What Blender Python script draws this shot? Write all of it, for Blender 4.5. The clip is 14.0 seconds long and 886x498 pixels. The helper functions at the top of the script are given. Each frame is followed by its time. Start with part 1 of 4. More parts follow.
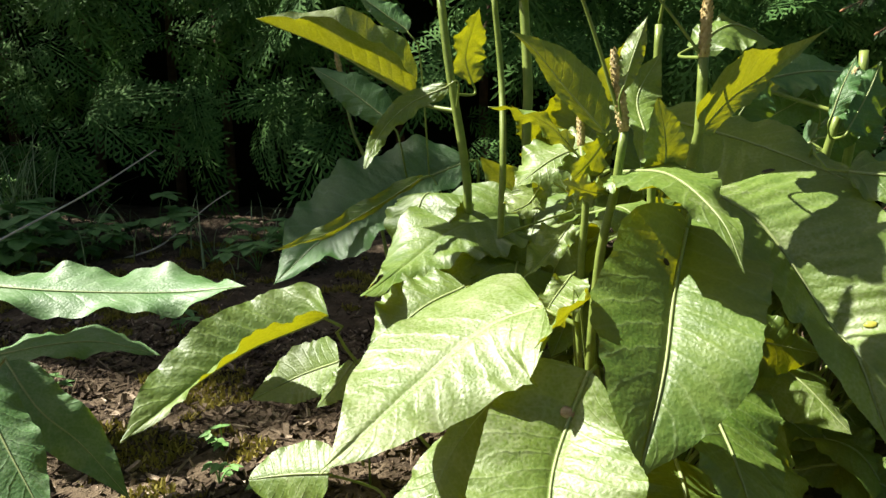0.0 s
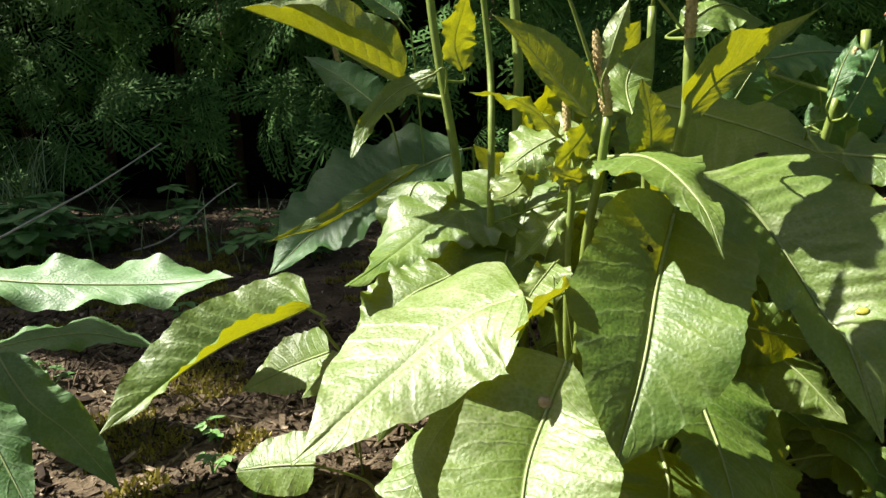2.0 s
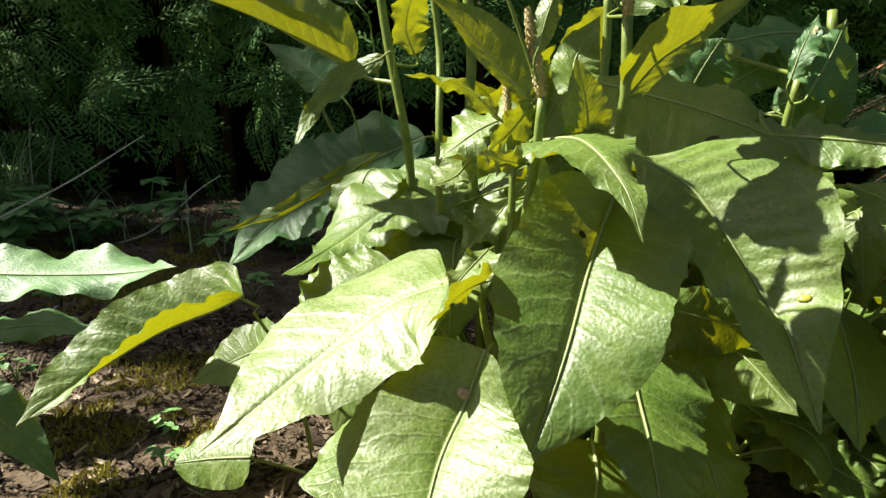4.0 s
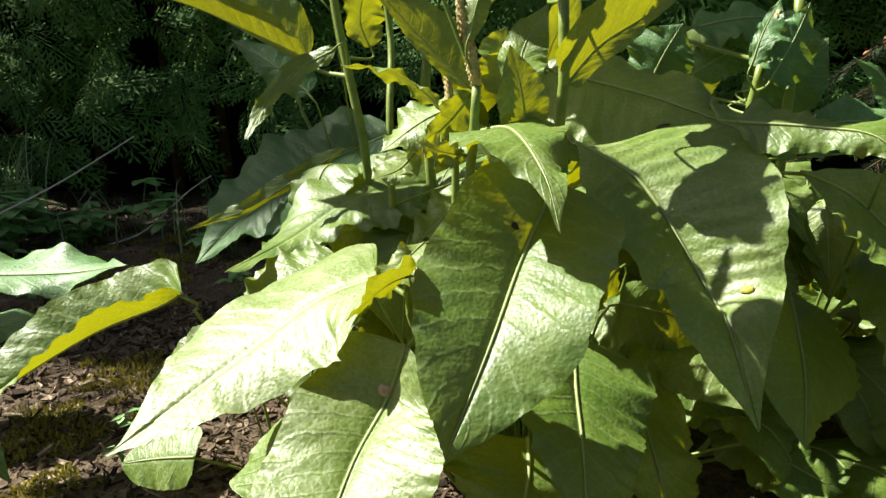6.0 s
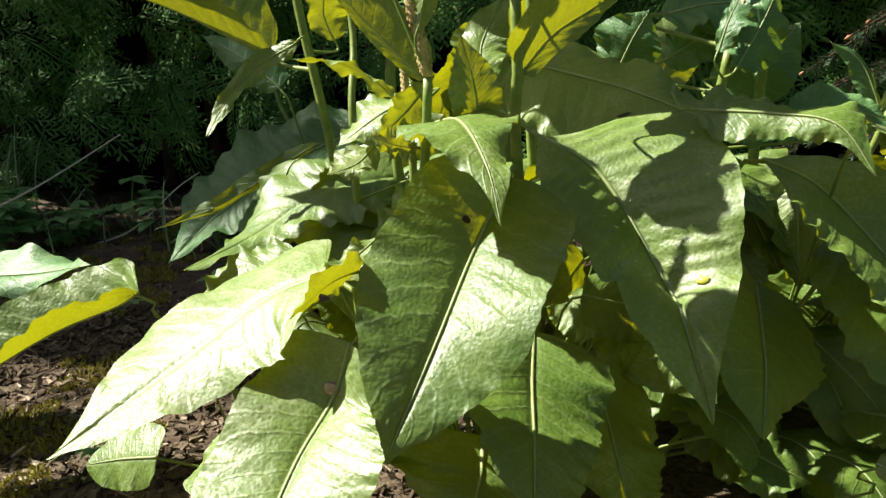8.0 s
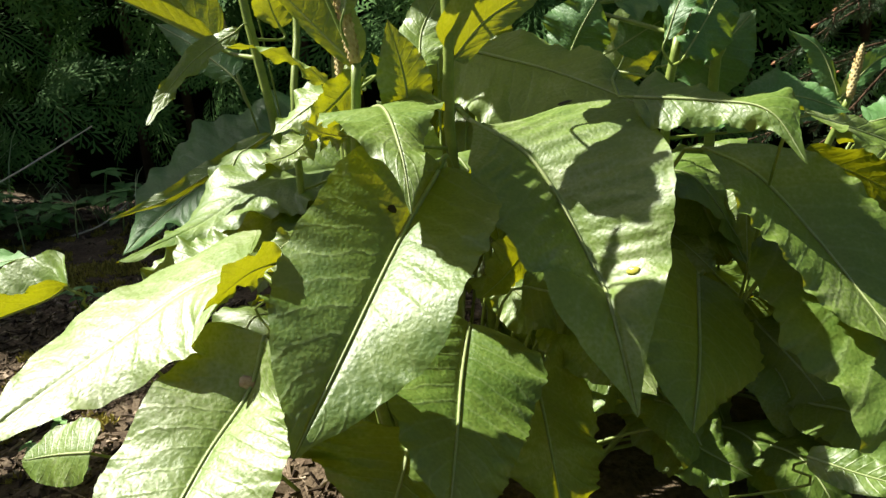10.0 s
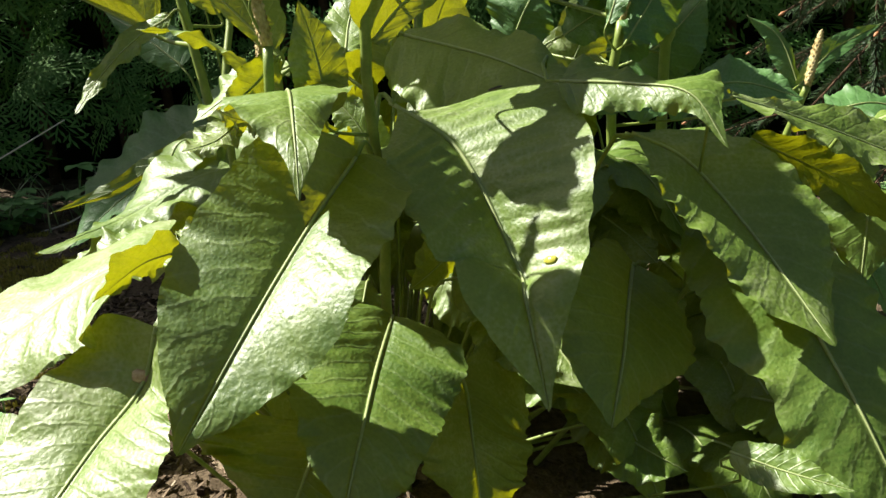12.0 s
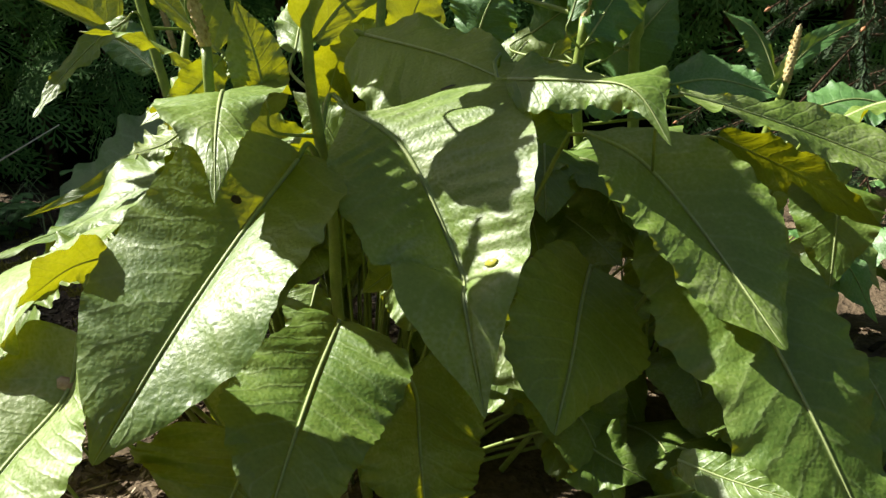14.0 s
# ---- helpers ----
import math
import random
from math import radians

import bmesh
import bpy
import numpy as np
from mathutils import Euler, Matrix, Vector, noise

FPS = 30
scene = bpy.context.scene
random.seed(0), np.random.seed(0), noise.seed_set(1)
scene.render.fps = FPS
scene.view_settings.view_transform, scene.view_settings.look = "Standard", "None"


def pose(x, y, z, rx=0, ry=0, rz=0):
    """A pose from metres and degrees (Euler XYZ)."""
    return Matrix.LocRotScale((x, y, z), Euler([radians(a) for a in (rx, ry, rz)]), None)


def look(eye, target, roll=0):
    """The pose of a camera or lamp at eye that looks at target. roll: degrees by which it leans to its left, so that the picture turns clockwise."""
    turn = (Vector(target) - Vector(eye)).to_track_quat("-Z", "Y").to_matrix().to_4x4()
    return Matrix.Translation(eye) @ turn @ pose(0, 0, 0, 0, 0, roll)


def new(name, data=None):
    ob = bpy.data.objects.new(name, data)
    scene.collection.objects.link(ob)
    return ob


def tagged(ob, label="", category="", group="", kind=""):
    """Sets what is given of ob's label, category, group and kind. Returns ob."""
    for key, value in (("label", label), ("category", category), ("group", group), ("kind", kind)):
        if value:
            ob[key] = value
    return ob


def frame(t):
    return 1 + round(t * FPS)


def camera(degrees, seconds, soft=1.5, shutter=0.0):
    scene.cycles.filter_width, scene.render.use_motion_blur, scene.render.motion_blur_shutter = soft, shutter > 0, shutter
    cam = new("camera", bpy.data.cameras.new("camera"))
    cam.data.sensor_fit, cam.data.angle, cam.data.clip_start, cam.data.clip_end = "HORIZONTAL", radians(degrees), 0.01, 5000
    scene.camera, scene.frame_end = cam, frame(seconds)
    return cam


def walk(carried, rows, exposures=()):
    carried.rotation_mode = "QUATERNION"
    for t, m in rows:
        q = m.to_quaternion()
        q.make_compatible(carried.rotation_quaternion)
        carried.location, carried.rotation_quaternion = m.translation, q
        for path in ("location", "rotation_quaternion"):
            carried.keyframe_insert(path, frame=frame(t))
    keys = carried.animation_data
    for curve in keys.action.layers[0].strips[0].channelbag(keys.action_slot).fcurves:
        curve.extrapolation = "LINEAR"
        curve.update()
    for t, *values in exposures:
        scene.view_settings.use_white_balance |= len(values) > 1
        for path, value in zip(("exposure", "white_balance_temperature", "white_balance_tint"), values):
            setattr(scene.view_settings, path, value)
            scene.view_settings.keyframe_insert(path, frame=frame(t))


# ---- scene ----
cam = camera(64.7, 14.0)
METRES, EYE, TILT, LEAN, TURN = 0.4, 0.5, -14.0, 0.0, 0.0
ROWS = [
    (0.0, 0.0, 0.0, 0.0, -0.0, 0.0, -0.0),
    (0.5, 0.0024, -0.002, 0.0026, -0.09, -0.36, 0.14),
    (1.0, 0.014, -0.0012, 0.0033, 0.83, -0.61, 0.5),
    (1.5, 0.0408, 0.0074, -0.0016, 0.71, -0.67, 0.24),
    (2.0, 0.082, 0.0237, -0.0055, 1.42, -0.75, 0.53),
    (2.5, 0.1288, 0.0402, -0.0113, 1.6, -0.99, 0.5),
    (5.0, 0.3431, 0.1026, -0.0305, 2.83, -1.34, 1.17),
    (5.5, 0.3925, 0.116, -0.0347, 3.19, -1.44, 1.37),
    (6.0, 0.4239, 0.123, -0.0384, 3.48, -1.32, 1.43),
    (6.5, 0.4394, 0.1265, -0.0392, 3.62, -1.33, 1.63),
    (7.0, 0.4667, 0.1358, -0.0407, 3.73, -1.58, 2.02),
    (7.5, 0.4741, 0.1385, -0.0405, 3.8, -1.61, 2.24),
    (8.0, 0.5258, 0.1497, -0.0391, 3.76, -1.89, 2.37),
    (10.5, 0.6854, 0.2025, -0.0565, 3.25, -2.59, 2.5),
    (11.0, 0.7289, 0.2221, -0.0622, 3.26, -2.74, 2.42),
    (11.5, 0.78, 0.2321, -0.0668, 3.07, -2.88, 2.81),
    (12.0, 0.8172, 0.2418, -0.0729, 3.39, -2.83, 2.68),
    (12.5, 0.8628, 0.2561, -0.0764, 4.06, -2.28, 2.43),
    (13.0, 0.8981, 0.266, -0.0782, 4.2, -2.07, 2.51),
    (13.5, 0.9219, 0.2749, -0.0797, 4.48, -2.34, 2.7),
    (14.0, 0.9496, 0.2828, -0.0795, 4.48, -2.62, 3.06),
]
walk(cam, [(t, pose(0, 0, EYE, TILT, LEAN, TURN) @ pose(METRES * x, METRES * y, METRES * z, 90 + pitch, roll, yaw)) for t, x, y, z, yaw, pitch, roll in ROWS])


# ---- light ----
SUN = Vector((-0.62, 0.17, 0.76)).normalized()
scene.view_settings.exposure = 2.0
world = bpy.data.worlds.new("sky")
scene.world = world
world.use_nodes = True
wn, wl = world.node_tree.nodes, world.node_tree.links
sky = wn.new("ShaderNodeTexSky")
sky.sky_type, sky.sun_disc = "NISHITA", False
sky.air_density, sky.dust_density, sky.ozone_density = 0.6, 2.5, 0.5
sky.sun_elevation = math.asin(SUN.z)
sky.sun_rotation = math.atan2(SUN.x, SUN.y)
wl.new(sky.outputs[0], wn["Background"].inputs[0])
wn["Background"].inputs[1].default_value = 0.027
sun = new("sun", bpy.data.lights.new("sun", "SUN"))
sun.data.energy, sun.data.angle, sun.data.color = 3.7, radians(0.6), (1.0, 0.95, 0.86)
sun.matrix_world = look(SUN * 10, (0, 0, 0))


# ---- materials ----
def nodes_of(name):
    m = bpy.data.materials.new(name)
    m.use_nodes = True
    nt = m.node_tree
    b = nt.nodes["Principled BSDF"]
    return m, nt, nt.nodes.new, nt.links.new, b


def ramp(nt, stops):
    r = nt.nodes.new("ShaderNodeValToRGB")
    while len(r.color_ramp.elements) < len(stops):
        r.color_ramp.elements.new(0.5)
    for e, (p, c) in zip(r.color_ramp.elements, stops):
        e.position, e.color = p, (*c, 1)
    return r


def math_node(nt, op, a, b=None, clamp=False):
    n = nt.nodes.new("ShaderNodeMath")
    n.operation, n.use_clamp = op, clamp
    for i, v in enumerate((a, b)):
        if v is None:
            continue
        if isinstance(v, (int, float)):
            n.inputs[i].default_value = v
        else:
            nt.links.new(v, n.inputs[i])
    return n.outputs[0]


def noise_node(nt, scale, detail=4, vec=None, rough=0.55):
    n = nt.nodes.new("ShaderNodeTexNoise")
    n.inputs["Scale"].default_value, n.inputs["Detail"].default_value, n.inputs["Roughness"].default_value = scale, detail, rough
    if vec is None:
        tc = nt.nodes.new("ShaderNodeTexCoord")
        vec = tc.outputs["Object"]
    nt.links.new(vec, n.inputs["Vector"])
    return n


def leaf_material(name, dark, mid, pale, through_col, amount=0.35, rough=0.45, veins=11.0, spec=0.5):
    """A rugose leaf: impressed side veins by the leaf's own coordinates, quilted relief, light passing through."""
    m, nt, N, K, b = nodes_of(name)
    uv = N("ShaderNodeUVMap")
    sep = N("ShaderNodeSeparateXYZ")
    K(uv.outputs[0], sep.inputs[0])
    s = math_node(nt, "ABSOLUTE", math_node(nt, "SUBTRACT", math_node(nt, "MULTIPLY", sep.outputs[0], 2.0), 1.0))
    wob = noise_node(nt, 60, 2)
    ph = math_node(nt, "SUBTRACT", math_node(nt, "MULTIPLY", sep.outputs[1], veins), math_node(nt, "MULTIPLY", s, 1.7))
    ph = math_node(nt, "ADD", ph, math_node(nt, "MULTIPLY", wob.outputs[0], 0.5))
    tri = math_node(nt, "ABSOLUTE", math_node(nt, "SUBTRACT", math_node(nt, "FRACT", ph), 0.5))
    vein = math_node(nt, "SUBTRACT", 1.0, math_node(nt, "MULTIPLY", tri, 9.0), True)
    rib = math_node(nt, "SUBTRACT", 1.0, math_node(nt, "MULTIPLY", s, 26.0), True)
    line = math_node(nt, "MAXIMUM", math_node(nt, "MULTIPLY", vein, 0.5), rib)
    big, fine, crinkle = noise_node(nt, 22, 3), noise_node(nt, 420, 3), noise_node(nt, 130, 3)
    vor = N("ShaderNodeTexVoronoi")
    vor.inputs["Scale"].default_value = 330
    vor.feature = "SMOOTH_F1"
    tc = N("ShaderNodeTexCoord")
    K(tc.outputs["Object"], vor.inputs["Vector"])
    info = N("ShaderNodeObjectInfo")
    r = ramp(nt, [(0.25, dark), (0.55, mid), (0.85, pale)])
    f = math_node(nt, "ADD", math_node(nt, "MULTIPLY", big.outputs[0], 0.7), math_node(nt, "MULTIPLY", fine.outputs[0], 0.3))
    f = math_node(nt, "ADD", f, math_node(nt, "MULTIPLY", math_node(nt, "SUBTRACT", vor.outputs["Distance"], 0.4), 0.28))
    f = math_node(nt, "ADD", f, math_node(nt, "MULTIPLY", math_node(nt, "SUBTRACT", info.outputs["Random"], 0.5), 0.25))
    K(f, r.inputs[0])
    mix = N("ShaderNodeMix")
    mix.data_type = "RGBA"
    K(math_node(nt, "MULTIPLY", line, 0.22), mix.inputs[0])
    K(r.outputs[0], mix.inputs[6])
    mix.inputs[7].default_value = (*[min(1, c * 1.5 + 0.04) for c in pale], 1)
    K(mix.outputs[2], b.inputs["Base Color"])
    b.inputs["Specular IOR Level"].default_value = 0.0
    rr = math_node(nt, "ADD", rough - 0.1, math_node(nt, "MULTIPLY", fine.outputs[0], 0.2))
    gl = N("ShaderNodeBsdfAnisotropic")
    K(rr, gl.inputs["Roughness"])
    h = math_node(nt, "SUBTRACT", math_node(nt, "MULTIPLY", vor.outputs["Distance"], -0.40), math_node(nt, "MULTIPLY", line, 0.6))
    h = math_node(nt, "ADD", h, math_node(nt, "ADD", math_node(nt, "MULTIPLY", fine.outputs[0], 0.42), math_node(nt, "MULTIPLY", crinkle.outputs[0], 0.22)))
    bump = N("ShaderNodeBump")
    bump.inputs["Strength"].default_value, bump.inputs["Distance"].default_value = 0.42, 0.0022
    K(h, bump.inputs["Height"])
    K(bump.outputs[0], b.inputs["Normal"])
    tr = N("ShaderNodeBsdfTranslucent")
    tm = N("ShaderNodeMix")
    tm.data_type = "RGBA"
    K(math_node(nt, "MULTIPLY", line, 0.25), tm.inputs[0])
    tm.inputs[6].default_value, tm.inputs[7].default_value = (*through_col, 1), (*[c * 0.45 for c in through_col], 1)
    K(tm.outputs[2], tr.inputs[0])
    K(bump.outputs[0], tr.inputs["Normal"])
    ms = N("ShaderNodeMixShader")
    ms.inputs[0].default_value = amount
    K(b.outputs[0], ms.inputs[1])
    K(tr.outputs[0], ms.inputs[2])
    coat = N("ShaderNodeMixShader")
    coat.inputs[0].default_value = 0.10 * spec
    K(bump.outputs[0], gl.inputs["Normal"])
    K(ms.outputs[0], coat.inputs[1])
    K(gl.outputs[0], coat.inputs[2])
    K(coat.outputs[0], nt.nodes["Material Output"].inputs[0])
    return m


def plain_material(name, stops, scale=60, rough=0.6, bump=0.3, dist=0.003, island=0.0, amount=0.0, spec=0.4, scale2=None):
    """Colour by noise at two scales, with fine relief; island varies joined pieces; amount lets light through."""
    m, nt, N, K, b = nodes_of(name)
    a, c = noise_node(nt, scale, 5), noise_node(nt, scale2 or scale * 7, 4)
    f = math_node(nt, "ADD", math_node(nt, "MULTIPLY", a.outputs[0], 0.65), math_node(nt, "MULTIPLY", c.outputs[0], 0.35))
    if island:
        g = N("ShaderNodeNewGeometry")
        f = math_node(nt, "ADD", f, math_node(nt, "MULTIPLY", math_node(nt, "SUBTRACT", g.outputs["Random Per Island"], 0.5), island))
    r = ramp(nt, stops)
    K(f, r.inputs[0])
    K(r.outputs[0], b.inputs["Base Color"])
    b.inputs["Roughness"].default_value, b.inputs["Specular IOR Level"].default_value = rough, spec
    bp = N("ShaderNodeBump")
    bp.inputs["Strength"].default_value, bp.inputs["Distance"].default_value = bump, dist
    K(c.outputs[0], bp.inputs["Height"])
    K(bp.outputs[0], b.inputs["Normal"])
    if amount:
        tr, ms = N("ShaderNodeBsdfTranslucent"), N("ShaderNodeMixShader")
        K(r.outputs[0], tr.inputs[0])
        ms.inputs[0].default_value = amount
        K(b.outputs[0], ms.inputs[1])
        K(tr.outputs[0], ms.inputs[2])
        K(ms.outputs[0], nt.nodes["Material Output"].inputs[0])
    return m


M_LEAF = leaf_material("leaf_green", (0.052, 0.112, 0.008), (0.120, 0.190, 0.026), (0.265, 0.310, 0.150), (0.62, 0.62, 0.006), 0.19, 0.50, spec=0.66)
M_LEAF_BLUE = leaf_material("leaf_blue_green", (0.040, 0.110, 0.028), (0.074, 0.170, 0.046), (0.185, 0.275, 0.140), (0.36, 0.50, 0.02), 0.15, 0.50, spec=0.5)
M_RIB = plain_material("rib_pale", [(0.3, (0.24, 0.30, 0.10)), (0.7, (0.38, 0.44, 0.20))], 90, 0.5, 0.2, 0.001, amount=0.15)
M_STEM = plain_material("stem_green", [(0.3, (0.13, 0.19, 0.035)), (0.7, (0.26, 0.33, 0.07))], 70, 0.42, 0.25, 0.001, amount=0.12)
M_SPIKE = plain_material("flower_bud", [(0.3, (0.27, 0.20, 0.06)), (0.5, (0.46, 0.36, 0.15)), (0.75, (0.62, 0.52, 0.28))], 200, 0.65, 0.4, 0.001, island=0.4, amount=0.1)
M_SOIL = plain_material("soil", [(0.30, (0.026, 0.019, 0.012)), (0.5, (0.095, 0.070, 0.043)), (0.72, (0.20, 0.155, 0.10))], 14, 0.95, 0.9, 0.012, scale2=120, spec=0.15)
M_CHIP = plain_material("bark_chip", [(0.25, (0.020, 0.013, 0.008)), (0.5, (0.095, 0.068, 0.043)), (0.72, (0.22, 0.168, 0.112)), (0.95, (0.52, 0.43, 0.32))], 60, 0.85, 0.6, 0.002, island=0.6, spec=0.15)
M_MOSS = plain_material("moss", [(0.3, (0.15, 0.135, 0.02)), (0.7, (0.36, 0.31, 0.06))], 40, 0.85, 0.3, 0.002, island=0.4, amount=0.2)
M_THUJA = plain_material("thuja_scale_leaf", [(0.25, (0.026, 0.074, 0.014)), (0.55, (0.072, 0.165, 0.036)), (0.85, (0.15, 0.27, 0.07))], 9, 0.75, 0.2, 0.001, island=0.3, amount=0.15, spec=0.12)
# Near black, so that the colour itself gives the shade deep in the hedge.
M_INNER_SHADE = plain_material("hedge_inner_shade", [(0.3, (0.003, 0.004, 0.002)), (0.7, (0.009, 0.012, 0.005))], 18, 1.0, 0.4, 0.01, spec=0.05)
M_BARK = plain_material("brown_twig", [(0.3, (0.035, 0.02, 0.012)), (0.7, (0.09, 0.055, 0.032))], 50, 0.9, 0.6, 0.002, spec=0.15)
M_NEEDLE = plain_material("spruce_needle", [(0.3, (0.018, 0.042, 0.018)), (0.75, (0.06, 0.10, 0.04))], 20, 0.45, 0.1, 0.001, island=0.4, amount=0.08)
M_DRYTWIG = plain_material("dry_stalk", [(0.3, (0.50, 0.44, 0.36)), (0.7, (0.76, 0.70, 0.60))], 60, 0.7, 0.4, 0.001)
M_GRASS = plain_material("grass_blade", [(0.3, (0.24, 0.35, 0.14)), (0.7, (0.44, 0.54, 0.27))], 25, 0.5, 0.1, 0.001, island=0.4, amount=0.25)
M_WEED = plain_material("weed_leaf", [(0.3, (0.10, 0.24, 0.06)), (0.7, (0.22, 0.40, 0.12))], 60, 0.5, 0.4, 0.002, island=0.3, amount=0.2)
M_BUD = plain_material("spruce_bud", [(0.3, (0.25, 0.10, 0.04)), (0.7, (0.45, 0.22, 0.10))], 150, 0.6, 0.4, 0.001)
M_BITE = plain_material("brown_bite", [(0.3, (0.012, 0.010, 0.006)), (0.7, (0.05, 0.035, 0.015))], 300, 0.9, 0.3, 0.001)
M_DROP = plain_material("sap_drop", [(0.3, (0.45, 0.42, 0.05)), (0.7, (0.62, 0.58, 0.12))], 200, 0.12, 0.05, 0.001, amount=0.3, spec=0.8)
M_PETAL = plain_material("dry_petal", [(0.3, (0.28, 0.13, 0.07)), (0.7, (0.6, 0.45, 0.33))], 250, 0.6, 0.4, 0.001)


# ---- mesh helpers ----
def mesh_object(name, verts, faces, material, parent=None, label="", smooth=True, uvs=None):
    me = bpy.data.meshes.new(name)
    me.from_pydata(np.asarray(verts, dtype=float).tolist(), [], faces)
    if uvs is not None:
        layer = me.uv_layers.new(name="UVMap")
        idx = np.empty(len(me.loops), dtype=np.int32)
        me.loops.foreach_get("vertex_index", idx)
        layer.data.foreach_set("uv", np.asarray(uvs, dtype=np.float32)[idx].ravel())
    if smooth:
        me.polygons.foreach_set("use_smooth", np.ones(len(me.polygons), dtype=bool))
    me.materials.append(material)
    me.update()
    ob = new(name, me)
    ob.parent = parent
    if label:
        ob["label"] = label
    return ob


def spline(points, n):
    """n points along a smooth curve through the given ones, spaced by length, and the tangents."""
    p = np.array(points, dtype=float)
    ext = np.vstack([2 * p[0] - p[1], p, 2 * p[-1] - p[-2]])
    dense = []
    for i in range(1, len(ext) - 2):
        a, b, c, d = ext[i - 1:i + 3]
        for t in np.linspace(0, 1, 24, endpoint=False):
            dense.append(0.5 * (2 * b + (c - a) * t + (2 * a - 5 * b + 4 * c - d) * t * t + (3 * b - a - 3 * c + d) * t ** 3))
    dense = np.array(dense + [p[-1]])
    s = np.concatenate([[0], np.cumsum(np.linalg.norm(np.diff(dense, axis=0), axis=1))])
    u = np.linspace(0, s[-1], n)
    out = np.stack([np.interp(u, s, dense[:, k]) for k in range(3)], axis=1)
    tan = np.gradient(out, axis=0)
    tan /= np.linalg.norm(tan, axis=1)[:, None]
    return out, tan, s[-1]


def tube_data(points, radii, sides=8, n=14, flat=1.0):
    """A tapered tube along a smooth curve, closed at both ends."""
    c, t, _ = spline(points, n)
    r = np.interp(np.linspace(0, 1, n), np.linspace(0, 1, len(radii)), radii)
    side = np.cross(t[0], (0.31, 0.17, 0.93))
    side /= np.linalg.norm(side)
    verts, faces = [], []
    for i in range(n):
        side = side - t[i] * np.dot(side, t[i])
        side /= np.linalg.norm(side)
        up = np.cross(t[i], side)
        for k in range(sides):
            a = 2 * math.pi * k / sides
            verts.append(c[i] + r[i] * (math.cos(a) * side + flat * math.sin(a) * up))
    for i in range(n - 1):
        for k in range(sides):
            a, b = i * sides + k, i * sides + (k + 1) % sides
            faces.append((a, b, b + sides, a + sides))
    faces.append(tuple(range(sides))[::-1])
    faces.append(tuple(range((n - 1) * sides, n * sides)))
    return verts, faces


def tube(name, points, radii, material, parent=None, label="", sides=8, n=14, flat=1.0):
    v, f = tube_data(points, radii, sides, n, flat)
    return mesh_object(name, v, f, material, parent, label)


def thing(name, label, category, at, group=""):
    e = new(name)
    e.location = at
    return tagged(e, label, category, group)


def fix_parent(ob, root):
    """Keeps a mesh given in world places where it is under a moved parent."""
    ob.parent = root
    ob.matrix_parent_inverse = Matrix.Translation(root.location).inverted()


LEAF_NUMBER = [0]
STEMS = []


def glide(values, x):
    """A smooth curve through evenly spaced values, read at x from 0 to 1."""
    v = np.asarray(values, dtype=float)
    n = len(v) - 1
    e = np.concatenate([[2 * v[0] - v[1]], v, [2 * v[-1] - v[-2]]])
    k = np.minimum((x * n).astype(int), n - 1)
    t = x * n - k
    a, b, c, d = e[k], e[k + 1], e[k + 2], e[k + 3]
    return 0.5 * (2 * b + (c - a) * t + (2 * a - 5 * b + 4 * c - d) * t * t + (3 * b - a - 3 * c + d) * t ** 3)


